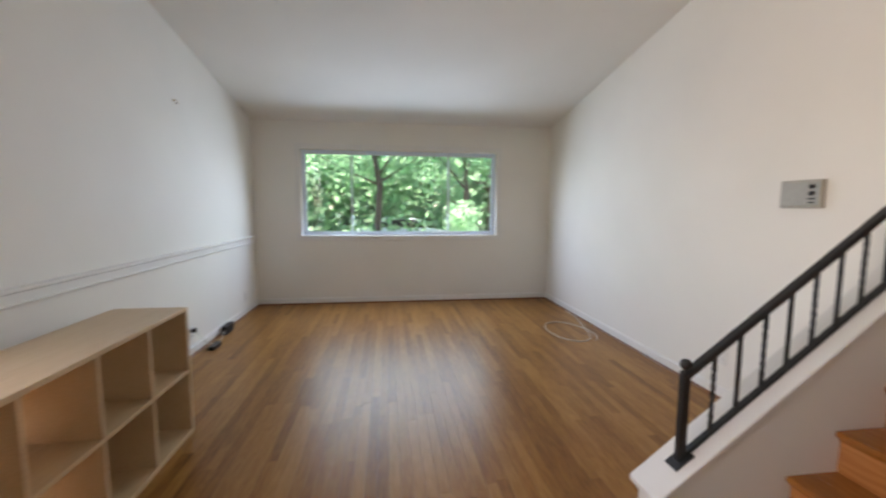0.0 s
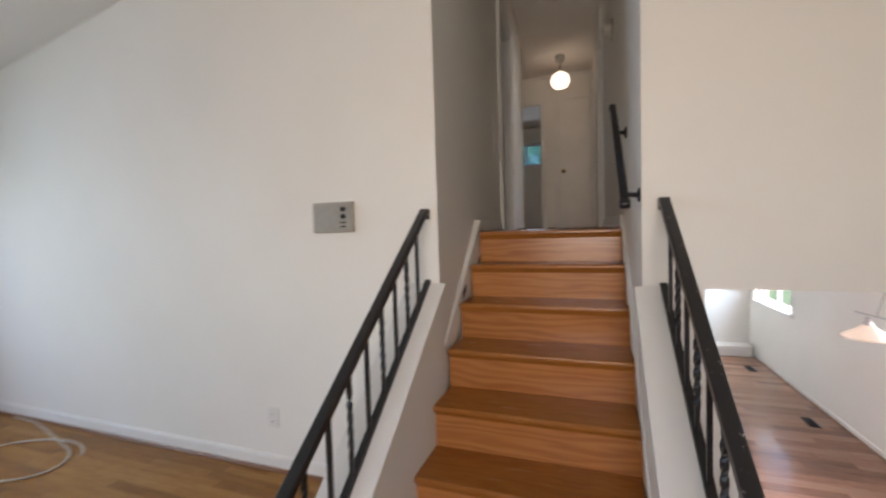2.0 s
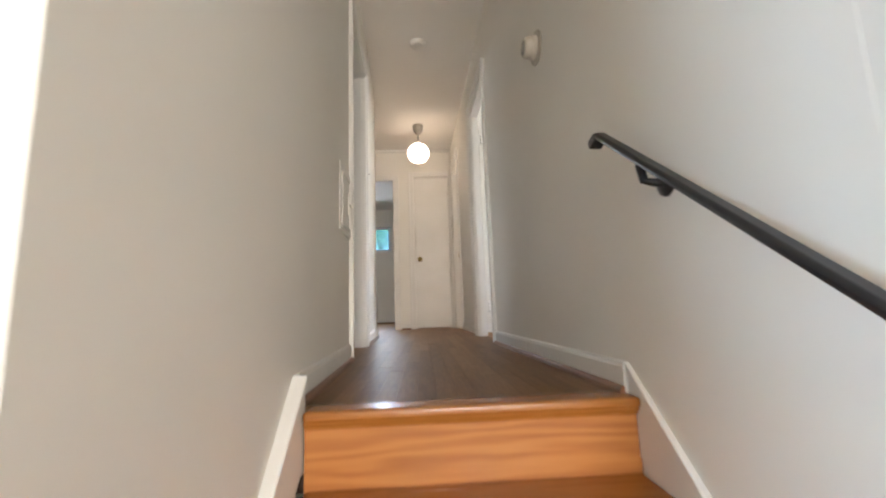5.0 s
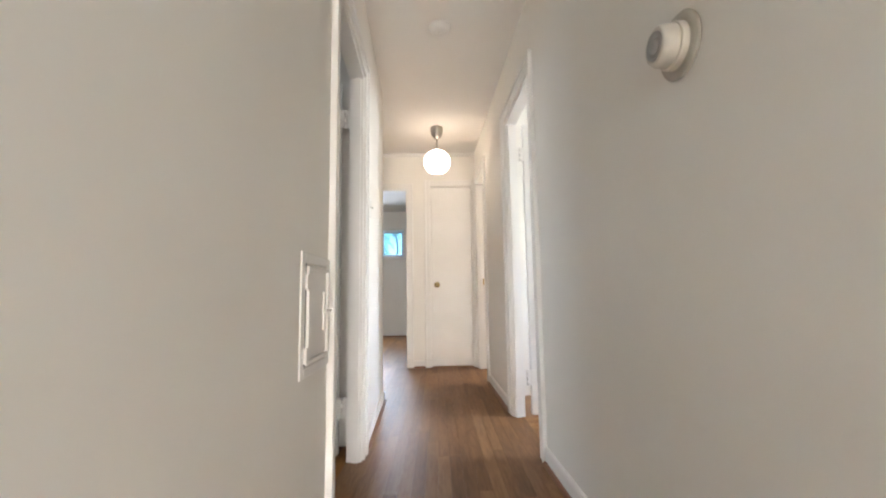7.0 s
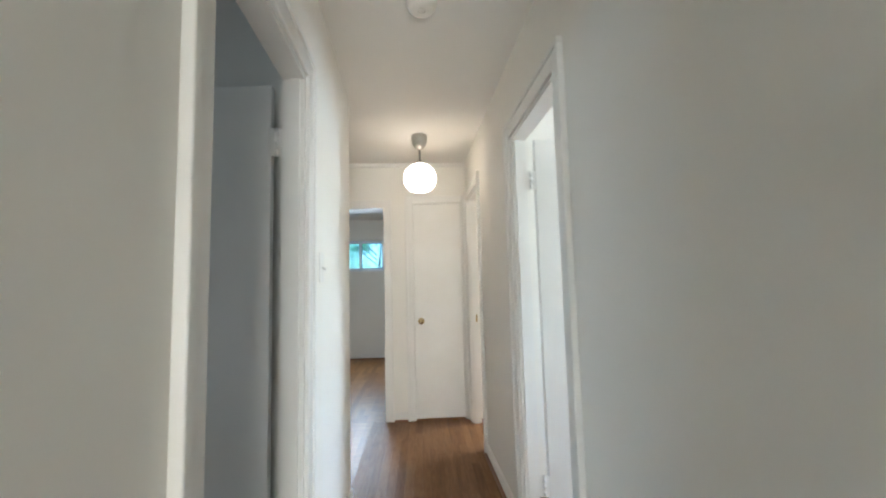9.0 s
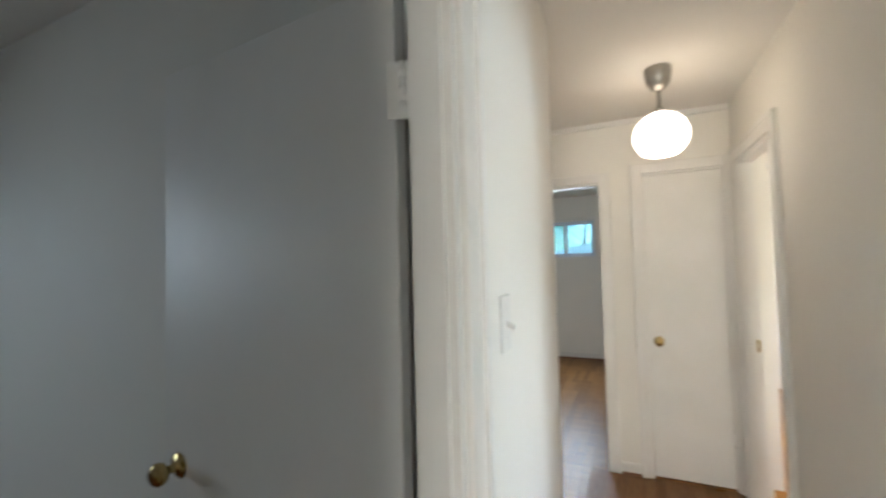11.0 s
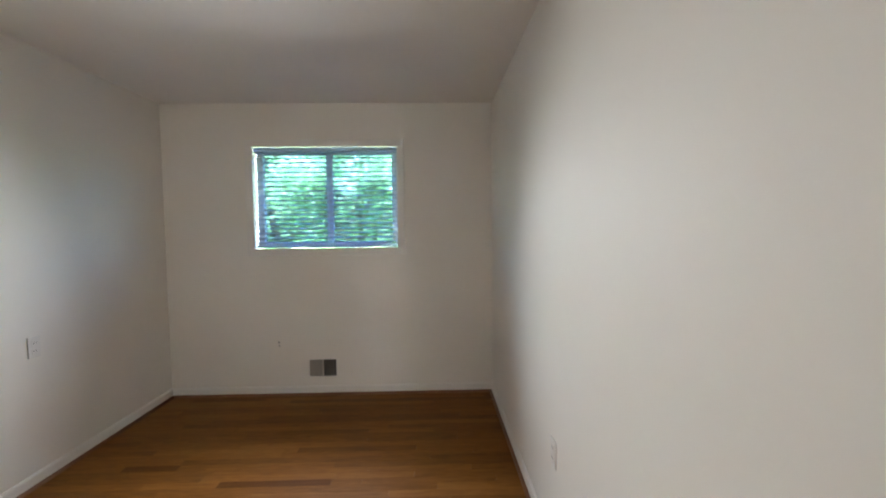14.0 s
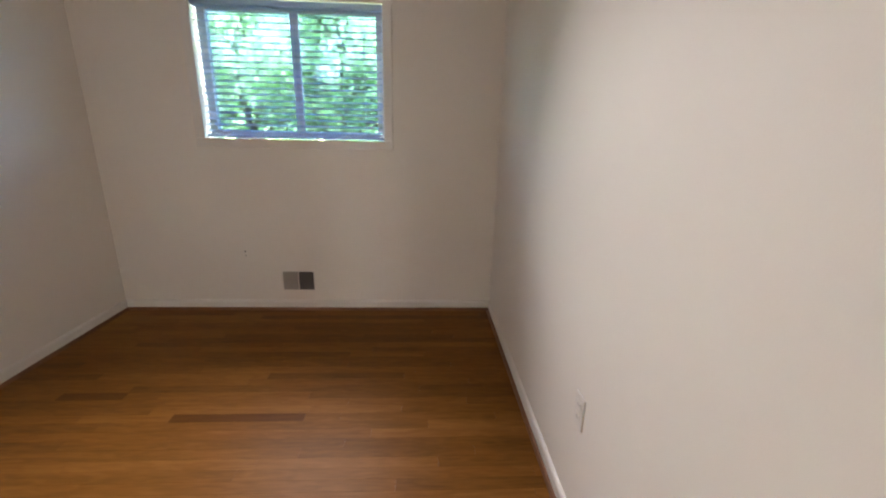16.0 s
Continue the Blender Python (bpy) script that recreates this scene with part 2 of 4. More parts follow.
def lathe(bm, profile, m=None, segs=24):
    """A turned solid round z from (radius, height) points."""
    rings = []
    for r, z in profile:
        rings.append([bm.verts.new((r * math.cos(2 * math.pi * i / segs), r * math.sin(2 * math.pi * i / segs), z)) for i in range(segs)]
                     if r > 1e-6 else [bm.verts.new((0, 0, z))])
    new_faces = []
    for a, c in zip(rings, rings[1:]):
        for i in range(segs):
            j = (i + 1) % segs
            q = [a[i % len(a)], a[j % len(a)], c[j % len(c)], c[i % len(c)]]
            q = list(dict.fromkeys(q))
            if len(q) > 2:
                new_faces.append(bm.faces.new(q))
    for f in new_faces:
        f.smooth = True
    if m is not None:
        vs = {v for r in rings for v in r}
        bmesh.ops.transform(bm, matrix=m, verts=list(vs))


def bar(bm, a, b, w, h, roll=0.0):
    """A square bar from a to b, w wide and h high."""
    a, b = Vector(a), Vector(b)
    m = (b - a).to_track_quat('Z', 'Y').to_matrix().to_4x4()
    m.translation = a
    vs = box(bm, -w / 2, w / 2, -h / 2, h / 2, 0, (b - a).length)
    bmesh.ops.transform(bm, matrix=m @ pose(0, 0, 0, 0, 0, roll), verts=vs)


def tube(bm, pts, r, segs=8):
    """A round cord along points."""
    pts = [Vector(p) for p in pts]
    rings = []
    for i, p in enumerate(pts):
        d = (pts[min(i + 1, len(pts) - 1)] - pts[max(i - 1, 0)]).normalized()
        q = d.to_track_quat('Z', 'Y')
        rings.append([bm.verts.new(p + q @ Vector((r * math.cos(2 * math.pi * k / segs), r * math.sin(2 * math.pi * k / segs), 0))) for k in range(segs)])
    for a, c in zip(rings, rings[1:]):
        for k in range(segs):
            f = bm.faces.new((a[k], a[(k + 1) % segs], c[(k + 1) % segs], c[k]))
            f.smooth = True
    bm.faces.new(rings[0][::-1])
    bm.faces.new(rings[-1])


def mesh_of(bm, name, material):
    me = bpy.data.meshes.new(name)
    bm.to_mesh(me)
    bm.free()
    me.materials.append(material)
    return me


def soften(ob, width=0.003, segs=2):
    b = ob.modifiers.new("edge", 'BEVEL')
    b.width, b.segments, b.limit_method, b.angle_limit = width, segs, 'ANGLE', radians(40)
    return ob


def part(name, bm, material, parent, label=""):
    ob = new(name, mesh_of(bm, name, material))
    ob.parent = parent
    if label:
        ob["label"] = label
    return ob


def thing(name, label, category, group="", place=(0, 0, 0), turn=0.0):
    ob = new(name)
    ob.matrix_basis = pose(*place, 0, 0, turn)
    ob.empty_display_size = 0.1
    return tagged(ob, label, category, group)


def structure(name, bm, material, label, category):
    return tagged(new(name, mesh_of(bm, name, material)), label, category, "", "structure")


def B(*dims):
    bm = bmesh.new()
    for d in dims:
        box(bm, *d)
    return bm


# ---- large structure ----
UP = 1.30            # upper floor
LOW = -1.30          # lower floor
TOP = 3.735          # upper ceiling
YB = 0.62            # living room's wall towards the bedrooms
XW = -4.67           # living room's window wall
YS = -3.40           # living room's wall behind the shelf
RISE, RUN = UP / 7, 0.2235
EDGE = 1.34          # nosing of the upper floor
SLOPE = 0.17
YC = 4.32            # corner where the hall opens to the side


def vault(x):
    return 2.43 + SLOPE * (x - XW)


def hall_left(y):
    return -0.45 - 0.14 * (y - YB) / 3.78


TH = 0.070           # thickness of the hall walls


def hall_right(y):
    return 0.415 - 0.10 * (y - YB) / 4.2


# walls of the living room
structure("wall_west", B((-4.87, XW, -3.52, -2.80, -0.3, 3.0), (-4.87, XW, -0.15, YB, -0.3, 3.0),
                         (-4.87, XW, -2.80, -0.15, -0.3, 0.93), (-4.87, XW, -2.80, -0.15, 2.07, 3.0)),
          WALL, "cream painted wall with a wide window", "wall")
structure("wall_south", B((-4.87, -0.5, -3.52, YS, -0.3, 4.2), (1.4, 3.4, -3.52, YS, -0.3, 4.2), (-0.5, 1.4, -3.52, YS, 2.25, 4.2), (-0.5, 1.4, -3.52, YS, -0.3, 0.95)), WALL, "cream painted wall with a chair rail", "wall")
structure("wall_east", B((3.2, 3.4, -3.40, YB, -1.3, 4.2)), WALL, "plain cream painted wall", "wall")
structure("wall_north", B((-4.92, -0.60, YB, 0.69, -0.3, 3.95)), WALL, "tall cream painted wall beside the stairs", "wall")
bm = bmesh.new()
upright(bm, [(-0.60, YB), (-0.45, YB), (hall_left(2.50), 2.50), (hall_left(2.50) - TH, 2.50), (-0.60, 0.69)], -0.3, 3.95)
upright(bm, [(hall_left(3.20), 3.20), (hall_left(YC), YC), (hall_left(YC) - TH, YC), (hall_left(3.20) - TH, 3.20)], UP - 0.2, 3.95)
upright(bm, [(hall_left(2.50), 2.50), (hall_left(3.20), 3.20), (hall_left(3.20) - TH, 3.20), (hall_left(2.50) - TH, 2.50)], 3.29, 3.95)
structure("wall_hall_west", bm, WALL, "cream painted hall wall with a doorway", "wall")
bm = bmesh.new()


def hall_right_piece(y0, y1, z0, z1):
    upright(bm, [(hall_right(y0), y0), (hall_right(y0) + TH, y0), (hall_right(y1) + TH, y1), (hall_right(y1), y1)], z0, z1)


hall_right_piece(0.74, 3.20, -0.2, 3.95)
hall_right_piece(3.88, 4.98, UP - 0.2, 3.95)
hall_right_piece(3.20, 3.88, 3.31, 3.95)
hall_right_piece(4.98, 5.60, 3.34, 3.95)
hall_right_piece(5.60, 5.72, UP - 0.2, 3.95)
structure("wall_hall_east", bm, WALL, "cream painted hall wall with two doorways", "wall")
structure("wall_over_lower_room", B((0.413, 3.4, YB, 0.74, 1.065, 3.95), (0.413, 0.63, YB, 0.74, -1.3, 1.065), (1.30, 3.2, YB, 0.665, -1.3, 1.065)),
          WALL, "cream painted wall over the opening to the lower room", "wall")
bm = bmesh.new()
prism(bm, [(-0.60, 0.655, vault(-0.60) + 0.04), (0.52, 0.655, vault(0.52) + 0.04), (0.52, 0.655, 3.95), (-0.60, 0.655, 3.95)], (0, 0.105, 0))
structure("wall_over_stairs", bm, WALL, "plain cream wall over the stairs", "wall")
# bedroom
structure("wall_bedroom_west", B((-4.92, -4.72, 0.69, 1.40, 1.0, 3.95), (-4.92, -4.72, 2.64, 3.52, 1.0, 3.95),
                                 (-4.92, -4.72, 1.40, 2.64, 1.0, 2.52), (-4.92, -4.72, 1.40, 2.64, 3.41, 3.95)),
          WALL, "white painted bedroom wall with a small window", "wall")
structure("wall_bedroom_north", B((-4.92, -0.605, 3.40, 3.52, 1.0, 3.95)), WALL, "white painted bedroom wall", "wall")
structure("wall_bedroom_closet", B((-1.41, -0.57, 2.40, 2.48, UP - 0.2, 3.95), (-1.41, -1.31, 0.69, 2.40, UP - 0.2, 3.95)),
          WALL, "cream painted closet wall beside the bedroom door", "wall")
# hall's end and the far rooms
structure("wall_hall_end", B((-2.1, -1.27, 5.72, 5.84, 1.0, 3.95), (-1.27, -0.50, 5.72, 5.84, 3.305, 3.95), (-0.50, -0.225, 5.72, 5.84, 1.0, 3.95),
                             (-0.225, 0.245, 5.72, 5.84, 3.34, 3.95), (0.245, 0.42, 5.72, 5.84, 1.0, 3.95)),
          WALL, "cream painted end wall of the hall", "wall")
structure("wall_hall_side", B((-2.2, -2.1, 3.52, 5.84, 1.0, 3.95), (-2.1, -0.66, YC - 0.12, YC, 1.0, 3.95)), WALL, "plain cream wall", "wall")
structure("wall_far_room", B((-3.6, -1.66, 9.10, 9.30, 1.0, 3.95), (-0.80, 0.5, 9.10, 9.30, 1.0, 3.95), (-1.66, -0.80, 9.10, 9.30, 1.0, 2.83),
                             (-1.66, -0.80, 9.10, 9.30, 3.37, 3.95), (-3.7, -3.6, 5.84, 9.30, 1.0, 3.95), (-3.6, -2.1, 5.72, 5.84, 1.0, 3.95),
                             (0.40, 0.50, 5.84, 9.10, 1.0, 3.95), (-0.50, 0.40, 6.6, 6.7, UP, 3.95)),
          WALL, "white painted walls of the far bedroom", "wall")
structure("wall_right_rooms", B((3.2, 3.4, 0.74, 9.3, -1.3, -0.17), (3.2, 3.4, 0.74, 1.7, -0.17, 0.85), (3.2, 3.4, 3.05, 6.68, -0.17, 0.85), (3.2, 3.4, 8.2, 9.3, -0.17, 0.85), (3.2, 3.4, 0.74, 9.3, 0.85, 2.1), (3.2, 3.4, 0.74, 9.3, 3.3, 3.95),
                                (3.2, 3.4, 0.74, 2.7, 2.1, 3.3), (3.2, 3.4, 3.9, 5.7, 2.1, 3.3), (3.2, 3.4, 7.3, 9.3, 2.1, 3.3),
                                (0.50, 3.2, 4.42, 4.52, UP, 3.95), (0.50, 3.2, 2.2, 2.3, UP, 3.95), (0.50, 3.2, 8.3, 8.4, UP, 3.95)),
          WALL, "white painted walls of the side rooms", "wall")
# lower room
structure("wall_lower_room", B((0.50, 0.63, 0.74, 8.6, LOW, 1.065), (0.50, 3.4, 8.45, 8.6, LOW, 1.065), (0.50, 0.63, -1.0, YB, LOW, -0.16),
                               (0.50, 3.2, -1.12, -1.0, LOW, -0.16), (1.285, 1.40, -1.0, YB, LOW, -0.16)),
          WALL, "white painted walls of the lower room", "wall")
# floors and ceilings
floor_living = structure("floor", B((-4.67, 0.60, YS, YB, -0.16, -0.012), (0.60, 3.2, YS, -0.95, -0.16, -0.012), (1.285, 3.2, -0.95, YB, -0.16, -0.012)),
                         SUBFLOOR, "honey coloured oak strip floor of the living room", "floor")
floor_upper = structure("floor_upper", B((-4.72, -0.59, 0.69, 9.1, 1.10, UP - 0.012), (-0.59, 0.50, EDGE + 0.05, 9.1, 1.10, UP - 0.012),
                                         (0.50, 3.2, 0.74, 9.1, 1.10, UP - 0.012)), SUBFLOOR, "oak strip floor of the hall and bedroom", "floor")
floor_lower = structure("floor_lower", B((0.50, 3.2, -1.0, 8.45, LOW - 0.15, LOW - 0.008)), SUBFLOOR, "reddish brown plank floor of the lower room", "floor")
bm = bmesh.new()
prism(bm, [(XW - 0.2, -3.52, vault(XW - 0.2)), (3.4, -3.52, vault(3.4)), (3.4, -3.52, vault(3.4) + 0.15), (XW - 0.2, -3.52, vault(XW - 0.2) + 0.15)], (0, 0.66 + 3.52, 0))
structure("ceiling_living", bm, CEIL, "sloping off-white ceiling", "ceiling")
structure("ceiling_upper", B((-4.92, 3.4, 0.66, 9.3, TOP, TOP + 0.15)), CEIL, "flat off-white ceiling", "ceiling")
structure("ceiling_lower", B((0.52, 3.2, 0.74, 8.45, 1.065, 1.10)), CEIL, "flat white ceiling of the lower room", "ceiling")

# Out-of-sight roof, added to stop sun leaking in above the ceilings.
bm = bmesh.new()
prism(bm, [(-5.5, -4.0, 4.15), (4.0, -4.0, 4.15), (4.0, -4.0, 4.35), (-0.6, -4.0, 5.2), (-5.5, -4.0, 4.35)], (0, 13.8, 0))
structure("roof", bm, ROOF, "unseen roof added to keep sun out of the ceiling gaps", "roof")

# ---- stairs ----
stairs = thing("staircase", "seven steps of orange-brown polished oak", "stairs")
SX0, SX1 = -0.44, 0.395
for i in range(7):
    y0 = EDGE - RUN * (6 - i) + 0.028
    z = RISE * (i + 1)
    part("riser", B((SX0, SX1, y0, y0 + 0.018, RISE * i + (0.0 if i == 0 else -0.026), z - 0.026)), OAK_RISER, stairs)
    if i < 6:
        soften(part("tread", B((SX0, SX1, y0 - 0.028, y0 + RUN + 0.004, z - 0.026, z)), OAK_STAIR, stairs), 0.010, 4)
    b = bmesh.new()
    zc = z - 0.026
    prism(b, [(SX0, y0, zc), (SX0, y0 - 0.017, zc), (SX0, y0 - 0.015, zc - 0.006), (SX0, y0 - 0.009, zc - 0.011), (SX0, y0 - 0.006, zc - 0.019), (SX0, y0, zc - 0.021)], (SX1 - SX0, 0, 0))
    part("cove_moulding", b, OAK_STAIR, stairs)
soften(part("landing_nosing", B((SX0, SX1, EDGE, EDGE + 0.085, UP - 0.026, UP + 0.001)), OAK_STAIR, stairs), 0.010, 4)

GRADE = RISE / RUN


def slope_z(y, at_y, at_z):
    return at_z + 0.775 * (y - at_y)


def knee_wall(side):
    """Half wall beside the stairs with its sloped cap board."""
    bm = bmesh.new()
    xa, xb = (-0.60, -0.432) if side < 0 else (0.395, 0.585)
    y0 = -0.56
    zt = 1.045
    prism(bm, [(xa, y0, 0), (xa, YB, 0), (xa, YB, zt), (xa, y0, slope_z(y0, YB, zt))], (xb - xa, 0, 0))
    w = structure("half_wall", bm, WALL, "white painted half wall beside the stairs", "wall")
    bm = bmesh.new()
    e = 0.012
    y1 = -0.60
    prism(bm, [(xa - e, y1, slope_z(y1, YB, zt)), (xa - e, YB, zt), (xa - e, YB, zt + 0.028), (xa - e, y1, slope_z(y1, YB, zt) + 0.028)], (xb - xa + 2 * e, 0, 0))
    soften(part("cap_board", bm, TRIM, w), 0.004)
    return w


knee_wall(-1)
knee_wall(1)


def skirt(x0, x1, name="baseboard"):
    """Sloped skirting board along the stairs with its moulded edge."""
    bm = bmesh.new()
    ya, yb = -0.15, EDGE + 0.055
    za = lambda y: UP + 0.055 + GRADE * (y - yb)
    prism(bm, [(x0, ya, 0.0), (x0, EDGE + 0.02, UP - 0.15), (x0, yb, UP - 0.15), (x0, yb, za(yb)), (x0, ya, za(ya))], (x1 - x0, 0, 0))
    s = structure(name, bm, WALL, "white painted skirting board of the stairs", "trim")
    bm = bmesh.new()
    w = 0.006 if x1 > x0 else -0.006
    prism(bm, [(x0, ya, za(ya)), (x0, yb, za(yb)), (x0, yb, za(yb) + 0.026), (x0, ya, za(ya) + 0.026)], (x1 - x0 + w, 0, 0))
    soften(part("moulding", bm, TRIM, s), 0.004)


skirt(-0.485, -0.447)
skirt(0.418, 0.392)

# stairs down to the lower room
down = thing("lower_staircase", "wooden steps down to the lower room", "stairs")
for i in range(6):
    y0 = -0.95 + 0.25 * i
    z = -RISE * (i + 1)
    part("tread", B((0.62, 1.275, y0, y0 + 0.25, z - 0.03, z)), OAK_STAIR, down)
    part("riser", B((0.62, 1.275, y0 + 0.23, y0 + 0.25, z - RISE, z - 0.03)), OAK_STAIR, down)


# ---- things: living room ----
def window_unit(name, label, axis, wall_in, wall_out, a0, a1, z0, z1, mullions, casing=0.07, sill=True, face=1, glass=GLASS, bar_half=0.025):
    """A framed window in an opening. axis 'x': the wall lies across x; the opening runs from a0 to a1 along the wall."""
    def P(u0, u1, d0, d1, w0, w1):
        return (d0, d1, u0, u1, w0, w1) if axis == 'x' else (u0, u1, d0, d1, w0, w1)
    root = tagged(new(name), label, "window", "", "structure")
    d_in = wall_in + 0.014 * face
    frame_parts = B(P(a0 - casing, a1 + casing, wall_in, d_in, z1, z1 + casing), P(a0 - casing, a1 + casing, wall_in, d_in, z0 - casing, z0),
                    P(a0 - casing, a0, wall_in, d_in, z0, z1), P(a1, a1 + casing, wall_in, d_in, z0, z1))
    soften(part("casing", frame_parts, TRIM, root), 0.004)
    mid = wall_in + (wall_out - wall_in) * 0.55
    t = 0.05
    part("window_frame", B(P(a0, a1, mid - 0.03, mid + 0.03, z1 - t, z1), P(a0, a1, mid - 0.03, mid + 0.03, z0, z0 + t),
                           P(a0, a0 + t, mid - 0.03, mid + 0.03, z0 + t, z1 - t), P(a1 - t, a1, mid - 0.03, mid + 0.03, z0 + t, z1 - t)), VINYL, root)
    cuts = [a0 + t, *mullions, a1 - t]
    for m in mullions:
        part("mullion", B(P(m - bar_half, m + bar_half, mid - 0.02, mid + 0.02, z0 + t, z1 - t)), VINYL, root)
    for p, q in zip(cuts, cuts[1:]):
        g = part("pane", B(P(p, q, mid - 0.003, mid + 0.003, z0 + t, z1 - t)), glass, root)
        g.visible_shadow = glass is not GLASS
    if sill:
        soften(part("window_sill", B(P(a0 - casing, a1 + casing, wall_in - 0.001 * face, wall_in + 0.05 * face, z0 - 0.022, z0)), TRIM, root), 0.004)
    return root


window_unit("window_1", "wide white three-part picture window facing trees", 'x', XW, -4.87, -2.80, -0.15, 0.93, 2.07, [-2.15, -0.82], 0.07, False, bar_half=0.013)
window_unit("window_2", "white sliding bedroom window facing trees", 'x', -4.72, -4.92, 1.425, 2.61, 2.545, 3.38, [2.03], 0.06, False, 1, DIM_GLASS)
window_unit("window_3", "small high white window of the far bedroom", 'y', 9.10, 9.30, -1.66, -0.80, 2.83, 3.37, [-1.23], 0.05, False, -1, DIM_GLASS)
window_unit("window_4", "white window of the side room", 'x', 3.2, 3.4, 2.7, 3.9, 2.1, 3.3, [3.3], 0.06, False, -1)
window_unit("window_5", "white window of the side bedroom", 'x', 3.2, 3.4, 5.7, 7.3, 2.1, 3.3, [6.5], 0.06, False, -1)


def railing(xw, lean, iron, label):
    """Black iron stair railing: top rail, bottom rail, balusters, newel with a ball."""
    r = thing("stair_railing", label, "railing", "stair railings")
    yw = YB - 0.004
    ya = -0.445
    off = lambda y: xw + lean * (YB - y)
    top = lambda y: 1.430 + 0.76 * (y - YB)
    low = lambda y: 1.086 + 0.775 * (y - YB)
    b = bmesh.new()
    bar(b, (off(ya), ya, top(ya)), (off(yw), yw - 0.02, top(yw - 0.02)), 0.038, 0.026)
    box(b, xw - 0.019, xw + 0.019, yw - 0.030, yw, top(yw) - 0.055, top(yw) - 0.006)
    soften(part("top_rail", b, iron, r), 0.004)
    b = bmesh.new()
    bar(b, (off(ya), ya, low(ya)), (off(yw), yw, low(yw)), 0.026, 0.018)
    xc = off(ya)
    soften(part("bottom_rail", b, IRON, r), 0.002)
    cap = lambda y: 1.073 + 0.775 * (y - YB)
    b = B((xc - 0.016, xc + 0.016, ya - 0.016, ya + 0.016, cap(ya), top(ya) + 0.02))
    soften(part("newel_post", b, IRON, r), 0.003)
    b = bmesh.new()
    bar(b, (xc, ya - 0.04, cap(ya - 0.04) + 0.004), (xc, ya + 0.04, cap(ya + 0.04) + 0.004), 0.07, 0.012)
    part("foot_plate", b, IRON, r)
    b = bmesh.new()
    lathe(b, [(0.0, -0.024), (0.012, -0.021), (0.021, -0.012), (0.024, 0), (0.021, 0.012), (0.012, 0.021), (0, 0.024)], pose(xc, ya, top(ya) + 0.05), 16)
    lathe(b, [(0.010, -0.035), (0.010, -0.02)], pose(xc, ya, top(ya) + 0.05), 12)
    part("ball_finial", b, IRON, r)
    for i in range(8):
        y = -0.312 + 0.1145 * i
        xc = off(y)
        b = bmesh.new()
        z0, z1 = low(y), top(y) - 0.004
        if i % 2 == 1:
            box(b, xc - 0.0065, xc + 0.0065, y - 0.0065, y + 0.0065, z0, z1)
        else:
            n = 24
            rings = []
            for k in range(n + 1):
                f = k / n
                a = 2 * math.pi * 1.25 * min(max((f - 0.2) / 0.6, 0), 1)
                h = 0.0085 if 0.2 < f < 0.8 else 0.0075
                rings.append([b.verts.new((xc + h * math.cos(a + c) * 1.2, y + h * math.sin(a + c) * 1.2, z0 + (z1 - z0) * f)) for c in (0.785, 2.356, 3.927, 5.498)])
            for p, q in zip(rings, rings[1:]):
                for k in range(4):
                    b.faces.new((p[k], p[(k + 1) % 4], q[(k + 1) % 4], q[k]))
        part("baluster", b, IRON, r, "" if i % 2 else "twisted iron baluster")
    return r


railing(-0.505, 0.0, IRON, "black wrought iron stair railing with twisted balusters and ball")
railing(0.488, 0.028, WORN, "black wrought iron stair railing with worn paint")

# shelf against the wall with the chair rail
shelf = thing("cube_shelf", "low pale birch cube shelf, empty, against the wall", "shelf")
SXR, SW, SH, SD = -0.01, 1.47, 0.742, 0.385
sy0, sy1 = -2.815 - SD, -2.815
soften(part("top", B((SXR - SW, SXR, sy0, sy1, SH - 0.022, SH)), BIRCH, shelf), 0.002)
part("bottom", B((SXR - SW, SXR, sy0, sy1, 0.0, 0.022)), BIRCH, shelf)
for x in (SXR - 0.022, SXR - SW):
    part("side_panel", B((x, x + 0.022, sy0, sy1, 0.022, SH - 0.022)), BIRCH, shelf)
part("shelf_board", B((SXR - SW + 0.022, SXR - 0.022, sy0, sy1 - 0.002, SH / 2 - 0.009, SH / 2 + 0.009)), BIRCH, shelf)
for i in range(1, 4):
    x = SXR - SW + 0.022 + (SW - 0.044) * i / 4
    for z0, z1 in ((0.022, SH / 2 - 0.009), (SH / 2 + 0.009, SH - 0.022)):
        part("divider", B((x - 0.008, x + 0.008, sy0, sy1 - 0.002, z0, z1)), BIRCH, shelf)

# hall lamp
lamp = thing("pendant_lamp", "lit opal glass globe lamp on a short rod", "lamp", "", (-0.145, 4.96, TOP))
b = bmesh.new()
lathe(b, [(0.0, 0.0), (0.058, 0.0), (0.062, -0.006), (0.062, -0.035), (0.055, -0.075), (0.035, -0.105), (0.012, -0.118), (0.0, -0.118)])
part("canopy", b, NICKEL, lamp, "grey metal ceiling canopy")
b = bmesh.new()
lathe(b, [(0.0, -0.115), (0.008, -0.115), (0.008, -0.205), (0.022, -0.212), (0.026, -0.232), (0.0, -0.232)], None, 12)
part("rod", b, NICKEL, lamp)
b = bmesh.new()
lathe(b, [(0.02, -0.228)] + [(0.130 * math.sin(a), -0.350 + 0.122 * math.cos(a)) for a in np.linspace(0.25, 2.5, 16)] + [(0.0, -0.350 + 0.122 * math.cos(2.5))], None, 32)
part("globe", b, GLOBE, lamp, "lit white opal glass globe")

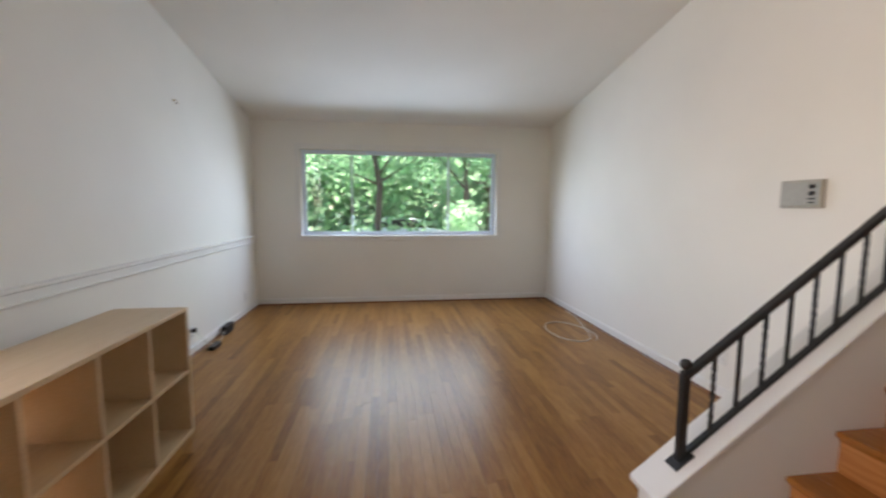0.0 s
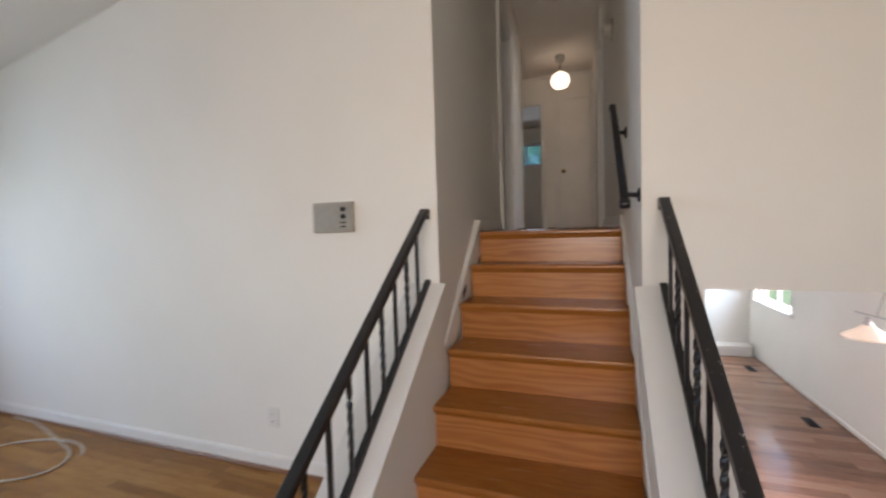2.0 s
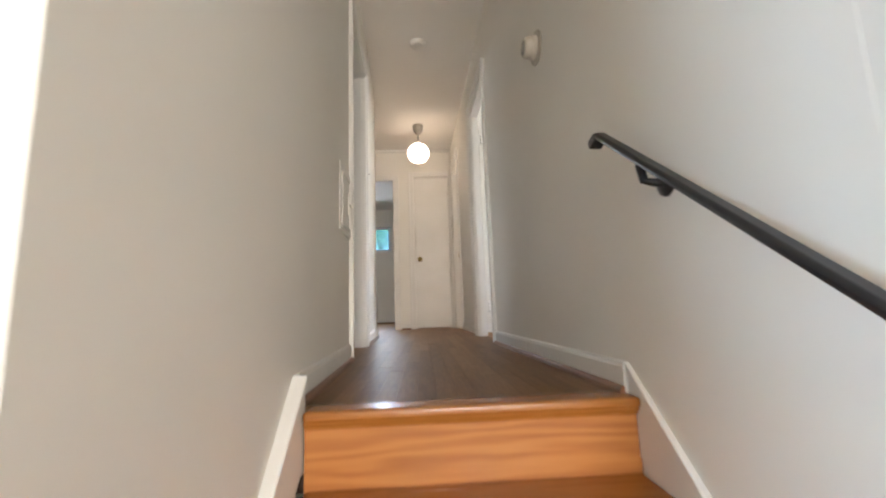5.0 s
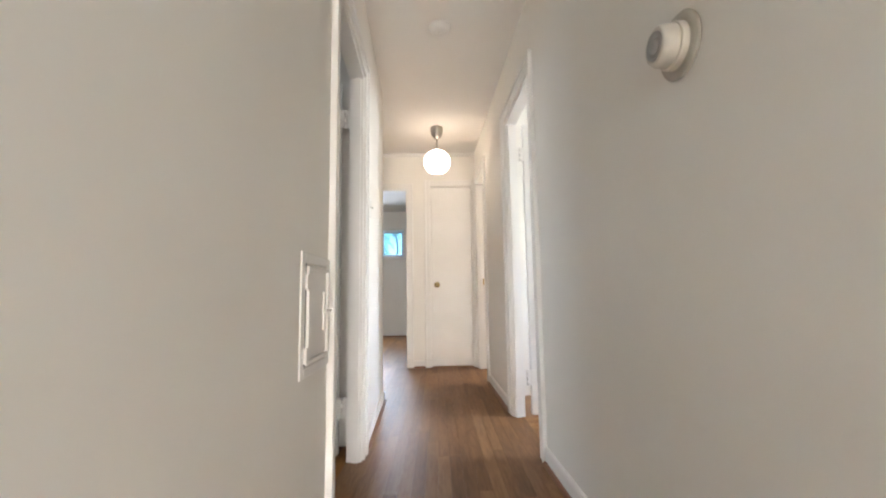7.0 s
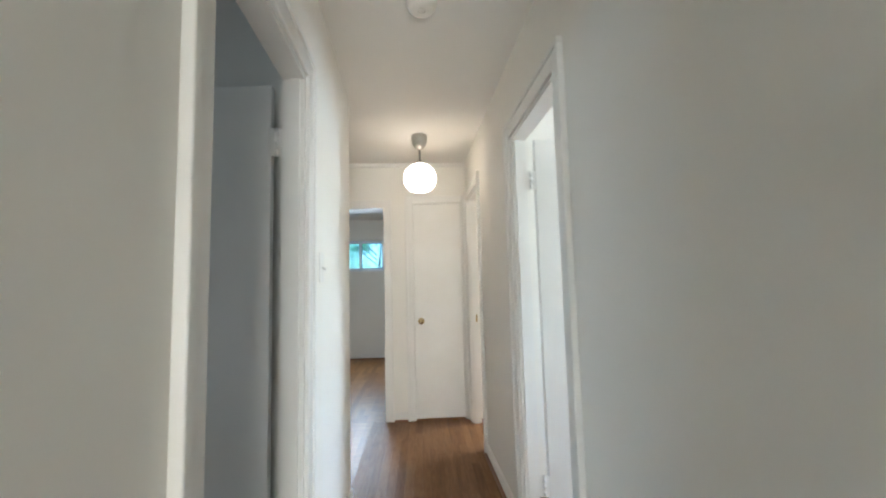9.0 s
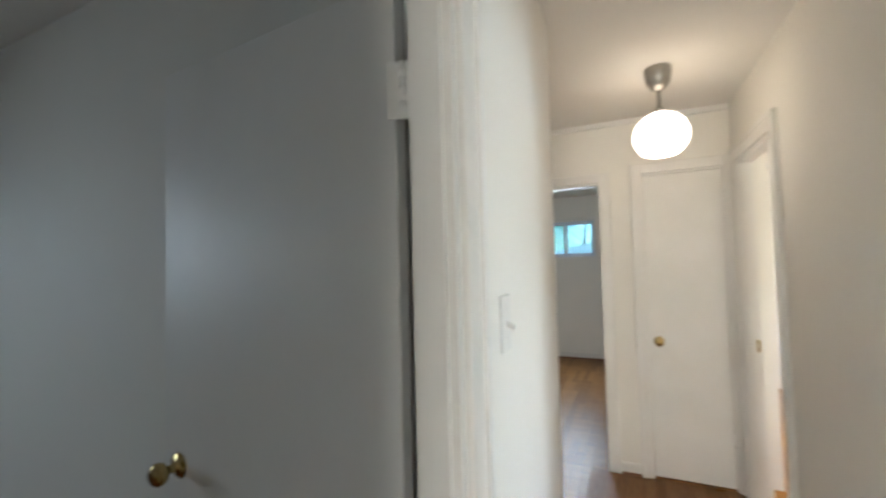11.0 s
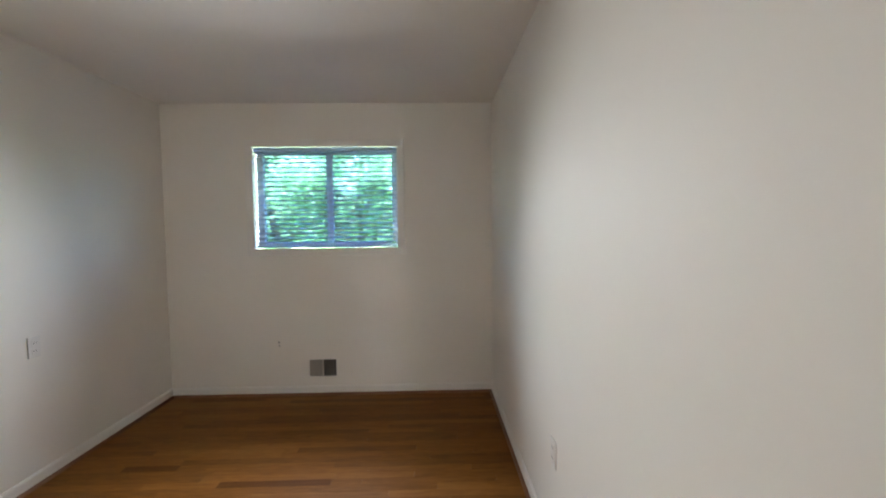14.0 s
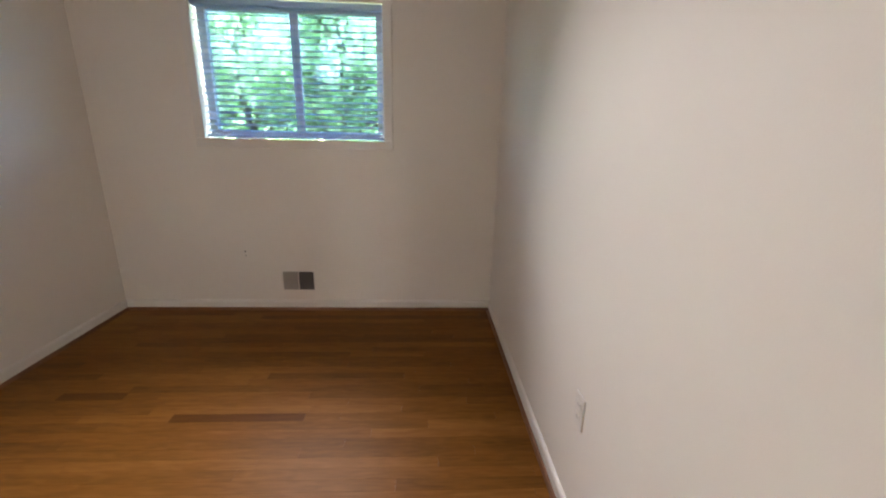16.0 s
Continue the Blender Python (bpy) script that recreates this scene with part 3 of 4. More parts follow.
# windows of the lower room, and an unseen one added to light the stairs
window_unit("window_6", "bright window of the lower room", 'x', 3.2, 3.4, 1.7, 3.05, -0.17, 0.85, [], 0.06, True, -1)
window_unit("window_7", "small bright window at the lower room's end", 'x', 3.2, 3.4, 6.68, 8.2, -0.17, 0.85, [7.44], 0.06, True, -1)
window_unit("added_window", "unseen white window added to light the stairs", 'y', YS, -3.52, -0.5, 1.4, 0.95, 2.25, [0.45], 0.06, False)


# ---- trim: baseboards, shoe moulding, casings ----
def run_board(points, height=0.085, thick=0.013, z=0.0, label="white painted baseboard", shoe=True):
    """Baseboard with a brown shoe moulding along a wall; the room lies to the left of each run."""
    for (xa, ya), (xb, yb) in zip(points, points[1:]):
        d = Vector((xb - xa, yb - ya, 0)).normalized()
        n = Vector((-d.y, d.x, 0))
        a, c = Vector((xa, ya, z)), Vector((xb, yb, z))
        bm = bmesh.new()
        prof = [(0, 0), (thick, 0), (thick, height - 0.014), (thick - 0.003, height - 0.008), (thick - 0.003, height - 0.004), (0.003, height), (0, height)]
        prism(bm, [a + n * u + Vector((0, 0, w)) for u, w in prof], c - a)
        s = structure("baseboard", bm, TRIM, label, "trim")
        if shoe:
            bm = bmesh.new()
            prof = [(thick, 0.0), (thick + 0.016, 0.0)] + [(thick + 0.016 * math.cos(q), 0.018 * math.sin(q)) for q in (0.5, 1.0)] + [(thick, 0.018)]
            prism(bm, [a + n * u + Vector((0, 0, w)) for u, w in prof], c - a)
            part("shoe_moulding", bm, QUARTER, s, "brown wooden shoe moulding")


run_board([(-0.60, YB), (XW, YB), (XW, YS), (3.2, YS)])
run_board([(-0.72, 3.40), (-4.72, 3.40), (-4.72, 0.69), (-1.41, 0.69)], 0.075, 0.013, UP)
run_board([(hall_left(YC), YC), (hall_left(3.29), 3.29)], 0.08, 0.013, UP)
run_board([(hall_left(2.41), 2.41), (hall_left(EDGE + 0.06), EDGE + 0.06)], 0.08, 0.013, UP)
run_board([(hall_right(EDGE + 0.06), EDGE + 0.06), (hall_right(3.11), 3.11)], 0.08, 0.013, UP)
run_board([(hall_right(3.97), 3.97), (hall_right(4.89), 4.89)], 0.08, 0.013, UP)
run_board([(-0.295, 5.72), (-0.42, 5.72)], 0.08, 0.013, UP)
run_board([(0.245, 9.10), (-3.6, 9.10)], 0.08, 0.013, UP)
run_board([(0.63, 8.2), (0.63, 0.75)], 0.07, 0.013, LOW)
run_board([(3.2, 0.75), (3.2, 8.2)], 0.07, 0.013, LOW)

# chair rail on the wall behind the shelf
bm = bmesh.new()
prism(bm, [(XW, YS, 0.842), (XW, YS + 0.016, 0.846), (XW, YS + 0.020, 0.858), (XW, YS + 0.012, 0.864), (XW, YS + 0.012, 0.908), (XW, YS + 0.030, 0.918), (XW, YS + 0.030, 0.932), (XW, YS, 0.940)], (-0.57 - XW, 0, 0))
structure("chair_rail", bm, TRIM, "white painted chair rail moulding", "trim")
# crown strip at the hall's end
structure("crown_trim", B((-2.1, 0.31, 5.70, 5.72, TOP - 0.035, TOP)), TRIM, "white ceiling moulding in the hall", "trim")


def casing_y(name, xf, y0, y1, z0, z1, side, label, width=0.085):
    """Casing round a doorway in a wall across x: xf(y) is the wall's face, side the way it stands out."""
    root = tagged(new(name), label, "door frame", "", "structure")
    def piece(ya, yb, za, zb, t, nm):
        b = bmesh.new()
        upright(b, [(xf(ya), ya), (xf(yb), yb), (xf(yb) + side * t, yb), (xf(ya) + side * t, ya)], za, zb)
        return soften(part(nm, b, TRIM, root), 0.004)
    piece(y0 - width, y0 - 0.004, z0, z1 + width, 0.016, "casing")
    piece(y1 + 0.004, y1 + width, z0, z1 + width, 0.016, "casing")
    piece(y0 - 0.004, y1 + 0.004, z1 + 0.004, z1 + width, 0.016, "head_casing")
    piece(y0 - width - 0.003, y0 - width + 0.022, z0, z1 + width - 0.020, 0.024, "back_band")
    piece(y1 + width - 0.022, y1 + width + 0.003, z0, z1 + width - 0.020, 0.024, "back_band")
    piece(y0 - width - 0.003, y1 + width + 0.003, z1 + width - 0.020, z1 + width + 0.003, 0.024, "back_band")
    return root


def jamb_y(root, xf, y0, y1, z1, side, depth=TH + 0.002):
    """Jamb boards lining a doorway, with the stop strip."""
    for ya, yb in ((y0 - 0.003, y0 + 0.018), (y1 - 0.018, y1 + 0.003)):
        b = bmesh.new()
        upright(b, [(xf(ya) + 0.003 * side, ya), (xf(yb) + 0.003 * side, yb), (xf(yb) - side * depth, yb), (xf(ya) - side * depth, ya)], UP, z1)
        part("jamb", b, TRIM, root)
    b = bmesh.new()
    upright(b, [(xf(y0) + 0.003 * side, y0 + 0.018), (xf(y1) + 0.003 * side, y1 - 0.018), (xf(y1) - side * depth, y1 - 0.018), (xf(y0) - side * depth, y0 + 0.018)], z1 - 0.018, z1 + 0.003)
    part("head_jamb", b, TRIM, root)
    for ya, yb in ((y0 + 0.018, y0 + 0.029), (y1 - 0.029, y1 - 0.018)):
        b = bmesh.new()
        upright(b, [(xf(ya) - side * 0.012, ya), (xf(yb) - side * 0.012, yb), (xf(yb) - side * 0.045, yb), (xf(ya) - side * 0.045, ya)], UP, z1 - 0.018)
        part("stop_strip", b, TRIM, root)


cs = casing_y("door_frame_1", hall_left, 2.50, 3.20, UP, 3.29, 1, "white moulded casing of the bedroom doorway")
jamb_y(cs, hall_left, 2.50, 3.20, 3.29, 1)
cs = casing_y("door_frame_2", hall_right, 3.20, 3.88, UP, 3.31, -1, "white moulded casing of the side room doorway")
jamb_y(cs, hall_right, 3.20, 3.88, 3.31, -1)
cs = casing_y("door_frame_3", hall_right, 4.98, 5.60, UP, 3.34, -1, "white moulded casing of the far side doorway")
jamb_y(cs, hall_right, 4.98, 5.60, 3.34, -1)


def casing_x(name, y, x0, x1, z1, label, width=0.07):
    root = tagged(new(name), label, "door frame", "", "structure")
    right = min(width, 0.27 - x1)
    for d in ((x0 - width, x0 - 0.003, UP, z1 + width), (x1 + 0.003, x1 + right, UP, z1 + width), (x0 - 0.003, x1 + 0.003, z1 + 0.003, z1 + width)):
        soften(part("casing", B((d[0], d[1], y - 0.016, y, d[2], d[3])), TRIM, root), 0.004)
    for d in ((x0 - width - 0.003, x0 - width + 0.02), (x1 + right - 0.016, x1 + right + 0.003)):
        soften(part("back_band", B((d[0], d[1], y - 0.023, y, UP, z1 + width + 0.003)), TRIM, root), 0.004)
    for a, c in ((x0 - 0.002, x0 + 0.006), (x1 - 0.006, x1 + 0.002)):
        part("jamb", B((a, c, y - 0.001, y + 0.12, UP, z1)), TRIM, root)
    part("head_jamb", B((x0 + 0.006, x1 - 0.006, y - 0.001, y + 0.12, z1 - 0.008, z1 + 0.002)), TRIM, root)
    return root


casing_x("door_frame_4", 5.72, -0.225, 0.245, 3.34, "white casing of the closet door")
casing_x("door_frame_5", 5.72, -1.27, -0.50, 3.305, "white casing of the far bedroom doorway")


def knob(parent, place, turn):
    """Round brass door knob with its rose; turn points it away from the leaf."""
    b = bmesh.new()
    m = Matrix.Translation(place) @ turn
    lathe(b, [(0, 0), (0.031, 0), (0.032, 0.004), (0.027, 0.008), (0.013, 0.011), (0.010, 0.03), (0.014, 0.036), (0.024, 0.042), (0.0275, 0.05), (0.0265, 0.060), (0.02, 0.066), (0, 0.067)], m, 24)
    return part("knob", b, BRASS, parent, "polished brass knob")


def hinge(parent, place, turn=0.0):
    b = bmesh.new()
    lathe(b, [(0, -0.05), (0.006, -0.05), (0.006, 0.05), (0, 0.05)], Matrix.Translation(place), 10)
    for k in (-0.03, 0.0, 0.03):
        lathe(b, [(0, k - 0.009), (0.0075, k - 0.009), (0.0075, k + 0.009), (0, k + 0.009)], Matrix.Translation(place), 10)
    m = Matrix.Translation(place) @ pose(0, 0, 0, 0, 0, turn)
    vs = box(b, -0.002, 0.028, -0.0025, 0.0, -0.05, 0.05) + box(b, -0.028, 0.002, 0.0, 0.0025, -0.05, 0.05)
    bmesh.ops.transform(b, matrix=m, verts=vs)
    return part("hinge", b, TRIM, parent, "white painted hinge")


# closed closet door at the end of the hall
d1 = tagged(new("door_1"), "closed flat white closet door at the hall's end", "door", "", "structure")
soften(part("leaf", B((-0.217, 0.237, 5.728, 5.763, UP + 0.014, 3.330)), TRIM, d1), 0.003)
knob(d1, (-0.160, 5.728, 2.21), pose(0, 0, 0, 90))
for z in (1.62, 3.14):
    hinge(d1, (0.240, 5.722, z), 0)
# bedroom door, standing open
d2 = tagged(new("door_2"), "flat white bedroom door standing wide open", "door", "", "structure")
b = bmesh.new()
xh = hall_left(3.20) - TH - 0.005
upright(b, [(xh - 0.052, 3.232), (-1.412, 3.282), (-1.412, 3.317), (xh - 0.052, 3.267)], UP + 0.012, 3.277)
soften(part("leaf", b, TRIM, d2), 0.003)
knob(d2, (-1.348, 3.2805, 2.275), pose(0, 0, 0, 90))
knob(d2, (-1.348, 3.3155, 2.275), pose(0, 0, 0, -90))
for z in (1.55, 3.06):
    hinge(d2, (xh - 0.026, 3.215, z), 20)
part("latch_plate", B((-1.4145, -1.4115, 3.291, 3.307, 2.25, 2.31)), BRASS, d2)
# side room door, standing open
d3 = tagged(new("door_3"), "flat white side room door standing open", "door", "", "structure")
b = bmesh.new()
xr = hall_right(3.88) + TH + 0.005
upright(b, [(xr + 0.044, 3.862), (xr + 0.71, 3.862), (xr + 0.71, 3.897), (xr + 0.044, 3.897)], UP + 0.012, 3.298)
soften(part("leaf", b, TRIM, d3), 0.003)
for z in (1.55, 3.08):
    hinge(d3, (xr + 0.022, 3.866, z), 0)
part("strike_plate", B((hall_right(5.58) + 0.035, hall_right(5.58) + 0.06, 5.576, 5.581, 2.20, 2.27)), BRASS, cs)

# ---- wall handrail ----
hr = thing("wall_handrail", "black painted handrail bracketed to the stair wall", "handrail")
xa = 0.348
p0, p1 = Vector((xa, 0.565, 1.405)), Vector((xa, 1.335, 1.985))
dn = (p1 - p0).normalized()
up = Vector((1, 0, 0)).cross(dn)
b = bmesh.new()
prof = [(-0.014, -0.006), (0.014, -0.006), (0.017, 0.004), (0.012, 0.011), (-0.012, 0.011), (-0.017, 0.004)]
prism(b, [p0 + Vector((u, 0, 0)) + up * w for u, w in prof], p1 - p0)
soften(part("rail", b, IRON, hr), 0.003)
b = bmesh.new()
bar(b, p1 - dn * 0.004, p1 + Vector((0, 0.035, -0.012)), 0.034, 0.022)
part("rail_end", b, IRON, hr)
b = bmesh.new()
lathe(b, [(0, -0.019), (0.014, -0.019), (0.019, -0.012), (0.019, 0.012), (0.014, 0.019), (0, 0.019)], Matrix.Translation(p0 + up * -0.006) @ pose(0, 0, 0, 0, 90), 16)
part("rail_end", b, IRON, hr)
for f in (0.15, 0.76):
    q = p0 + (p1 - p0) * f
    b = bmesh.new()
    wx = hall_right(q.y)
    lathe(b, [(0, 0), (0.031, 0), (0.029, 0.006), (0.016, 0.011), (0, 0.012)], Matrix.Translation((wx, q.y, q.z - 0.052)) @ pose(0, 0, 0, 0, -90), 20)
    tube(b, [(wx - 0.004, q.y, q.z - 0.052), (wx - 0.03, q.y, q.z - 0.050), (xa + 0.006, q.y + 0.004, q.z - 0.045), (xa, q.y + 0.006, q.z - 0.006)], 0.010, 8)
    part("bracket", b, IRON, hr)

# ---- wall fittings by the stairs ----
panel = thing("intercom_panel", "brushed steel intercom panel with black knobs", "intercom")
yp = YB
soften(part("backplate", B((-1.140, -0.872, yp - 0.024, yp, 1.320, 1.484)), CASE, panel), 0.004)
soften(part("faceplate", B((-1.126, -0.886, yp - 0.028, yp - 0.022, 1.334, 1.470)), STEEL, panel), 0.002)
part("side_strip", B((-0.903, -0.889, yp - 0.0295, yp - 0.028, 1.340, 1.464)), NICKEL, panel, "bright metal strip")
for z in (1.444, 1.405):
    b = bmesh.new()
    lathe(b, [(0, 0), (0.014, 0), (0.011, 0.014), (0, 0.016)], Matrix.Translation((-0.928, yp - 0.028, z)) @ pose(0, 0, 0, 90), 16)
    part("dial", b, BLACK, panel, "black knob")
    part("mark", B((-0.948, -0.908, yp - 0.0290, yp - 0.0279, z - 0.003, z + 0.003)), BLACK, panel)
for z in (1.374, 1.352):
    for x in (-0.938, -0.917):
        part("toggle", B((x - 0.008, x + 0.006, yp - 0.036, yp - 0.0279, z - 0.004, z + 0.004)), BLACK, panel)
for x in (-1.12, -0.92):
    for z in (1.338, 1.468):
        b = bmesh.new()
        lathe(b, [(0, 0), (0.003, 0), (0.002, 0.002), (0, 0.002)], Matrix.Translation((-1.02 + (x + 1.02) * 0.6, yp - 0.028, z)) @ pose(0, 0, 0, 90), 8)
        part("screw", b, GREY, panel)


panel.scale = (0.87, 1.0, 0.94)
panel.location = (-1.010 + 1.006 * 0.87, 0, 1.400 - 1.402 * 0.94)


def outlet(place, turn, label):
    """Duplex outlet: plate and two sockets; faces -y before the turn."""
    o = thing("wall_outlet", label, "outlet", "wall outlets", place, turn)
    soften(part("plate", B((-0.036, 0.036, -0.006, 0, -0.058, 0.058)), PLASTIC, o), 0.003)
    for z in (-0.022, 0.022):
        s = part("socket", B((-0.016, 0.016, -0.008, -0.006, z - 0.013, z + 0.013)), PLASTIC, o)
        for x in (-0.006, 0.006):
            part("slot", B((x - 0.001, x + 0.001, -0.0085, -0.008, z - 0.003, z + 0.005)), DARK, s)
    return o


outlet((-1.465, YB, 0.30), 0, "white duplex outlet low on the living room wall")
outlet((-4.22, YS, 0.22), 180, "white duplex outlet near the room's corner")
outlet((-2.934, 3.40, 1.757), 0, "white duplex outlet low on the bedroom wall")
outlet((-3.56, 0.69, 2.07), 180, "white outlet plate on the bedroom wall")
ol = outlet((-2.80, YS, 0.20), 180, "white outlet with a black plug behind the shelf")
part("plug", B((-0.02, 0.02, -0.04, -0.008, 0.008, 0.038)), BLACK, ol, "black plug")
ad = thing("power_adapter", "black power adapter box on the wall with leads", "adapter")
soften(part("case", B((-3.57, -3.35, YS + 0.029, YS + 0.085, 0.0, 0.09)), BLACK, ad), 0.006)
b = bmesh.new()
tube(b, [(-3.38, YS + 0.06, 0.06), (-3.28, YS + 0.08, 0.03), (-3.15, YS + 0.10, 0.008), (-3.04, YS + 0.11, 0.012), (-2.96, YS + 0.07, 0.05), (-2.87, YS + 0.045, 0.14), (-2.80, YS + 0.035, 0.22)], 0.004, 6)
part("lead", b, PLASTIC, ad, "pale lead")
sw = thing("power_strip", "small black box lying on the floor by the wall", "adapter")
soften(part("case", B((-3.06, -2.88, YS + 0.09, YS + 0.15, 0.0, 0.04)), BLACK, sw), 0.008)
hk = thing("wall_hook", "small brass hook high on the wall", "hook")
b = bmesh.new()
tube(b, [(-2.73, YS, 2.175), (-2.73, YS + 0.018, 2.172), (-2.73, YS + 0.024, 2.155), (-2.73, YS + 0.016, 2.148)], 0.004, 6)
lathe(b, [(0, 0), (0.012, 0), (0.010, 0.004), (0, 0.005)], Matrix.Translation((-2.73, YS, 2.178)) @ pose(0, 0, 0, -90), 12)
part("hook", b, BRASS, hk)
cb = thing("cable_loop", "beige cable lying in a loop on the floor", "cable")
b = bmesh.new()
pts = []
for k in range(46):
    a = 0.6 + k / 45 * 2 * math.pi * 1.12
    rr = 1 + 0.05 * math.sin(2.3 * a) - 0.004 * k
    pts.append((-3.06 + 0.37 * rr * math.cos(a), 0.235 + 0.245 * rr * math.sin(a), 0.006 + 0.006 * max(0, (k - 38) / 7)))
pts += [(-3.30, 0.50, 0.008), (-3.62, 0.575, 0.008), (-3.9, 0.585, 0.008)]
tube(b, pts, 0.0055, 8)
part("cord", b, CABLE, cb)

# small dark louvre beside the stairs
lv = thing("stair_louvre", "small vent with dark slots in the stair skirting", "vent")
for k in range(3):
    b = bmesh.new()
    y = 0.972 + 0.026 * k
    prism(b, [(-0.4475, y, 0.932 + 0.016 * k), (-0.4475, y + 0.013, 0.932 + 0.016 * k), (-0.4475, y + 0.017, 0.980 + 0.016 * k), (-0.4475, y + 0.005, 0.980 + 0.016 * k)], (0.004, 0, 0))
    part("slot", b, BLACK, lv)

# round speaker on the hall wall
sp = thing("wall_speaker", "round grey wall speaker with a stepped cone", "speaker", "", (hall_right(1.92), 1.92, 2.652))
R90 = pose(0, 0, 0, 0, -90) @ Matrix.Scale(0.92, 4)
b = bmesh.new()
lathe(b, [(0, 0), (0.078, 0), (0.080, 0.004), (0.076, 0.009), (0.058, 0.011), (0.055, 0.011)], R90, 36)
part("flange", b, FLANGE, sp, "flat grey flange")
b = bmesh.new()
lathe(b, [(0.056, 0.009), (0.056, 0.026), (0.053, 0.030), (0.0505, 0.028), (0.0505, 0.031), (0.049, 0.050), (0.044, 0.062), (0.037, 0.066), (0.033, 0.060), (0, 0.060)], R90, 36)
part("cone", b, SPEAKER, sp)
b = bmesh.new()
lathe(b, [(0.0, 0.060), (0.034, 0.060), (0.034, 0.0665), (0.021, 0.064), (0.019, 0.060), (0.0175, 0.067), (0.014, 0.071), (0, 0.072)], R90, 28)
part("centre", b, GREY, sp, "dark grey centre")

# access panel in the hall wall
ap = thing("access_panel", "white painted access panel with a latch", "panel")
x0 = hall_left(2.2)
pf = lambda y0, y1, z0, z1, t0, t1: (x0 + t0, x0 + t1, y0, y1, z0, z1)
soften(part("panel_frame", B(pf(2.11, 2.142, 1.905, 2.228, -0.02, 0.007), pf(2.352, 2.38, 1.905, 2.228, -0.02, 0.007), pf(2.142, 2.352, 2.200, 2.228, -0.02, 0.007), pf(2.142, 2.352, 1.905, 1.932, -0.02, 0.007)), TRIM, ap), 0.003)
door = part("panel_door", B(pf(2.150, 2.349, 1.936, 2.193, -0.02, 0.006)), TRIM, ap)
for d in ((2.150, 2.161, 1.936, 2.193), (2.338, 2.349, 1.936, 2.193), (2.161, 2.338, 2.182, 2.193), (2.161, 2.338, 1.936, 1.950)):
    soften(part("moulding", B(pf(*d, 0.006, 0.014)), TRIM, door), 0.003)
for z in (1.962, 2.150):
    soften(part("hinge", B(pf(2.136, 2.156, z - 0.020, z + 0.020, 0.006, 0.014)), TRIM, ap), 0.002)
soften(part("latch_plate", B(pf(2.306, 2.315, 2.015, 2.125, 0.006, 0.012)), TRIM, door), 0.002)
soften(part("latch", B(pf(2.295, 2.362, 2.064, 2.073, 0.012, 0.020), pf(2.358, 2.364, 2.060, 2.086, 0.010, 0.024)), TRIM, door), 0.002)
# Dark strip painted as the shade beside the panel door.
part("gap", B(pf(2.1455, 2.1495, 1.934, 2.199, -0.02, 0.006)), DARK, ap)

# smoke alarm on the hall ceiling
sm = thing("smoke_alarm", "round white smoke alarm on the hall ceiling", "smoke alarm", "", (-0.125, 3.42, TOP))
b = bmesh.new()
lathe(b, [(0, 0), (0.066, 0), (0.066, -0.012), (0.060, -0.018), (0.056, -0.030), (0.045, -0.036), (0, -0.037)], None, 32)
part("body", b, PLASTIC, sm)
b = bmesh.new()
lathe(b, [(0.020, -0.0365), (0.020, -0.039), (0.012, -0.039), (0.012, -0.0365)], None, 20)
part("grille", b, PLASTIC, sm)


def light_switch(place, turn, toggle, label):
    s = thing("light_switch", label, "switch", "light switches", place, turn)
    soften(part("plate", B((-0.036, 0.036, -0.006, 0, -0.06, 0.06)), PLASTIC, s), 0.003)
    b = bmesh.new()
    box(b, -0.005, 0.005, -0.0065, -0.004, -0.013, 0.013)
    part("toggle_slot", b, DARK if toggle is BLACK else PLASTIC, s)
    b = bmesh.new()
    bar(b, (0, -0.004, 0.0), (0, -0.022, -0.010), 0.008, 0.010)
    part("toggle", b, toggle, s, "black toggle" if toggle is BLACK else "")
    for z in (-0.03, 0.03):
        b = bmesh.new()
        lathe(b, [(0, 0), (0.003, 0), (0.002, 0.001), (0, 0.001)], Matrix.Translation((0, -0.006, z)) @ pose(0, 0, 0, 90), 8)
        part("screw", b, PLASTIC, s)
    return s


light_switch((hall_left(3.47), 3.467, 2.630), 90, PLASTIC, "white light switch beside the bedroom doorway")
big = light_switch((-1.205, 2.48, 2.610), 180, BLACK, "white light switch with a black toggle in the bedroom")

big.scale = (1.18, 1.0, 1.2)

# ---- bedroom ----
bl = thing("window_blind", "white slatted blind, lowered and open", "blind")
YL, YR, ZB, ZT = 1.428, 2.607, 2.548, 3.377
XB = -4.745
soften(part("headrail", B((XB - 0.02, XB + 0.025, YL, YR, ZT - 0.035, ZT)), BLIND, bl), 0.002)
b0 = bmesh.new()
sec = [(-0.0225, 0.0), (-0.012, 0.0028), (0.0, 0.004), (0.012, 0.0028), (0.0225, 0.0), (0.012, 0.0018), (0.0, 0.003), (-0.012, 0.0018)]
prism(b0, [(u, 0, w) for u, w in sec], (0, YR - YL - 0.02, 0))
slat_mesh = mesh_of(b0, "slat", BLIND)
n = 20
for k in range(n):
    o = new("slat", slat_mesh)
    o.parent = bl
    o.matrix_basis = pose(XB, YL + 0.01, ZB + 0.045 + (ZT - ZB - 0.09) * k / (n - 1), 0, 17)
soften(part("bottom_rail", B((XB - 0.022, XB + 0.022, YL + 0.006, YR - 0.006, ZB + 0.004, ZB + 0.022)), BLIND, bl), 0.003)
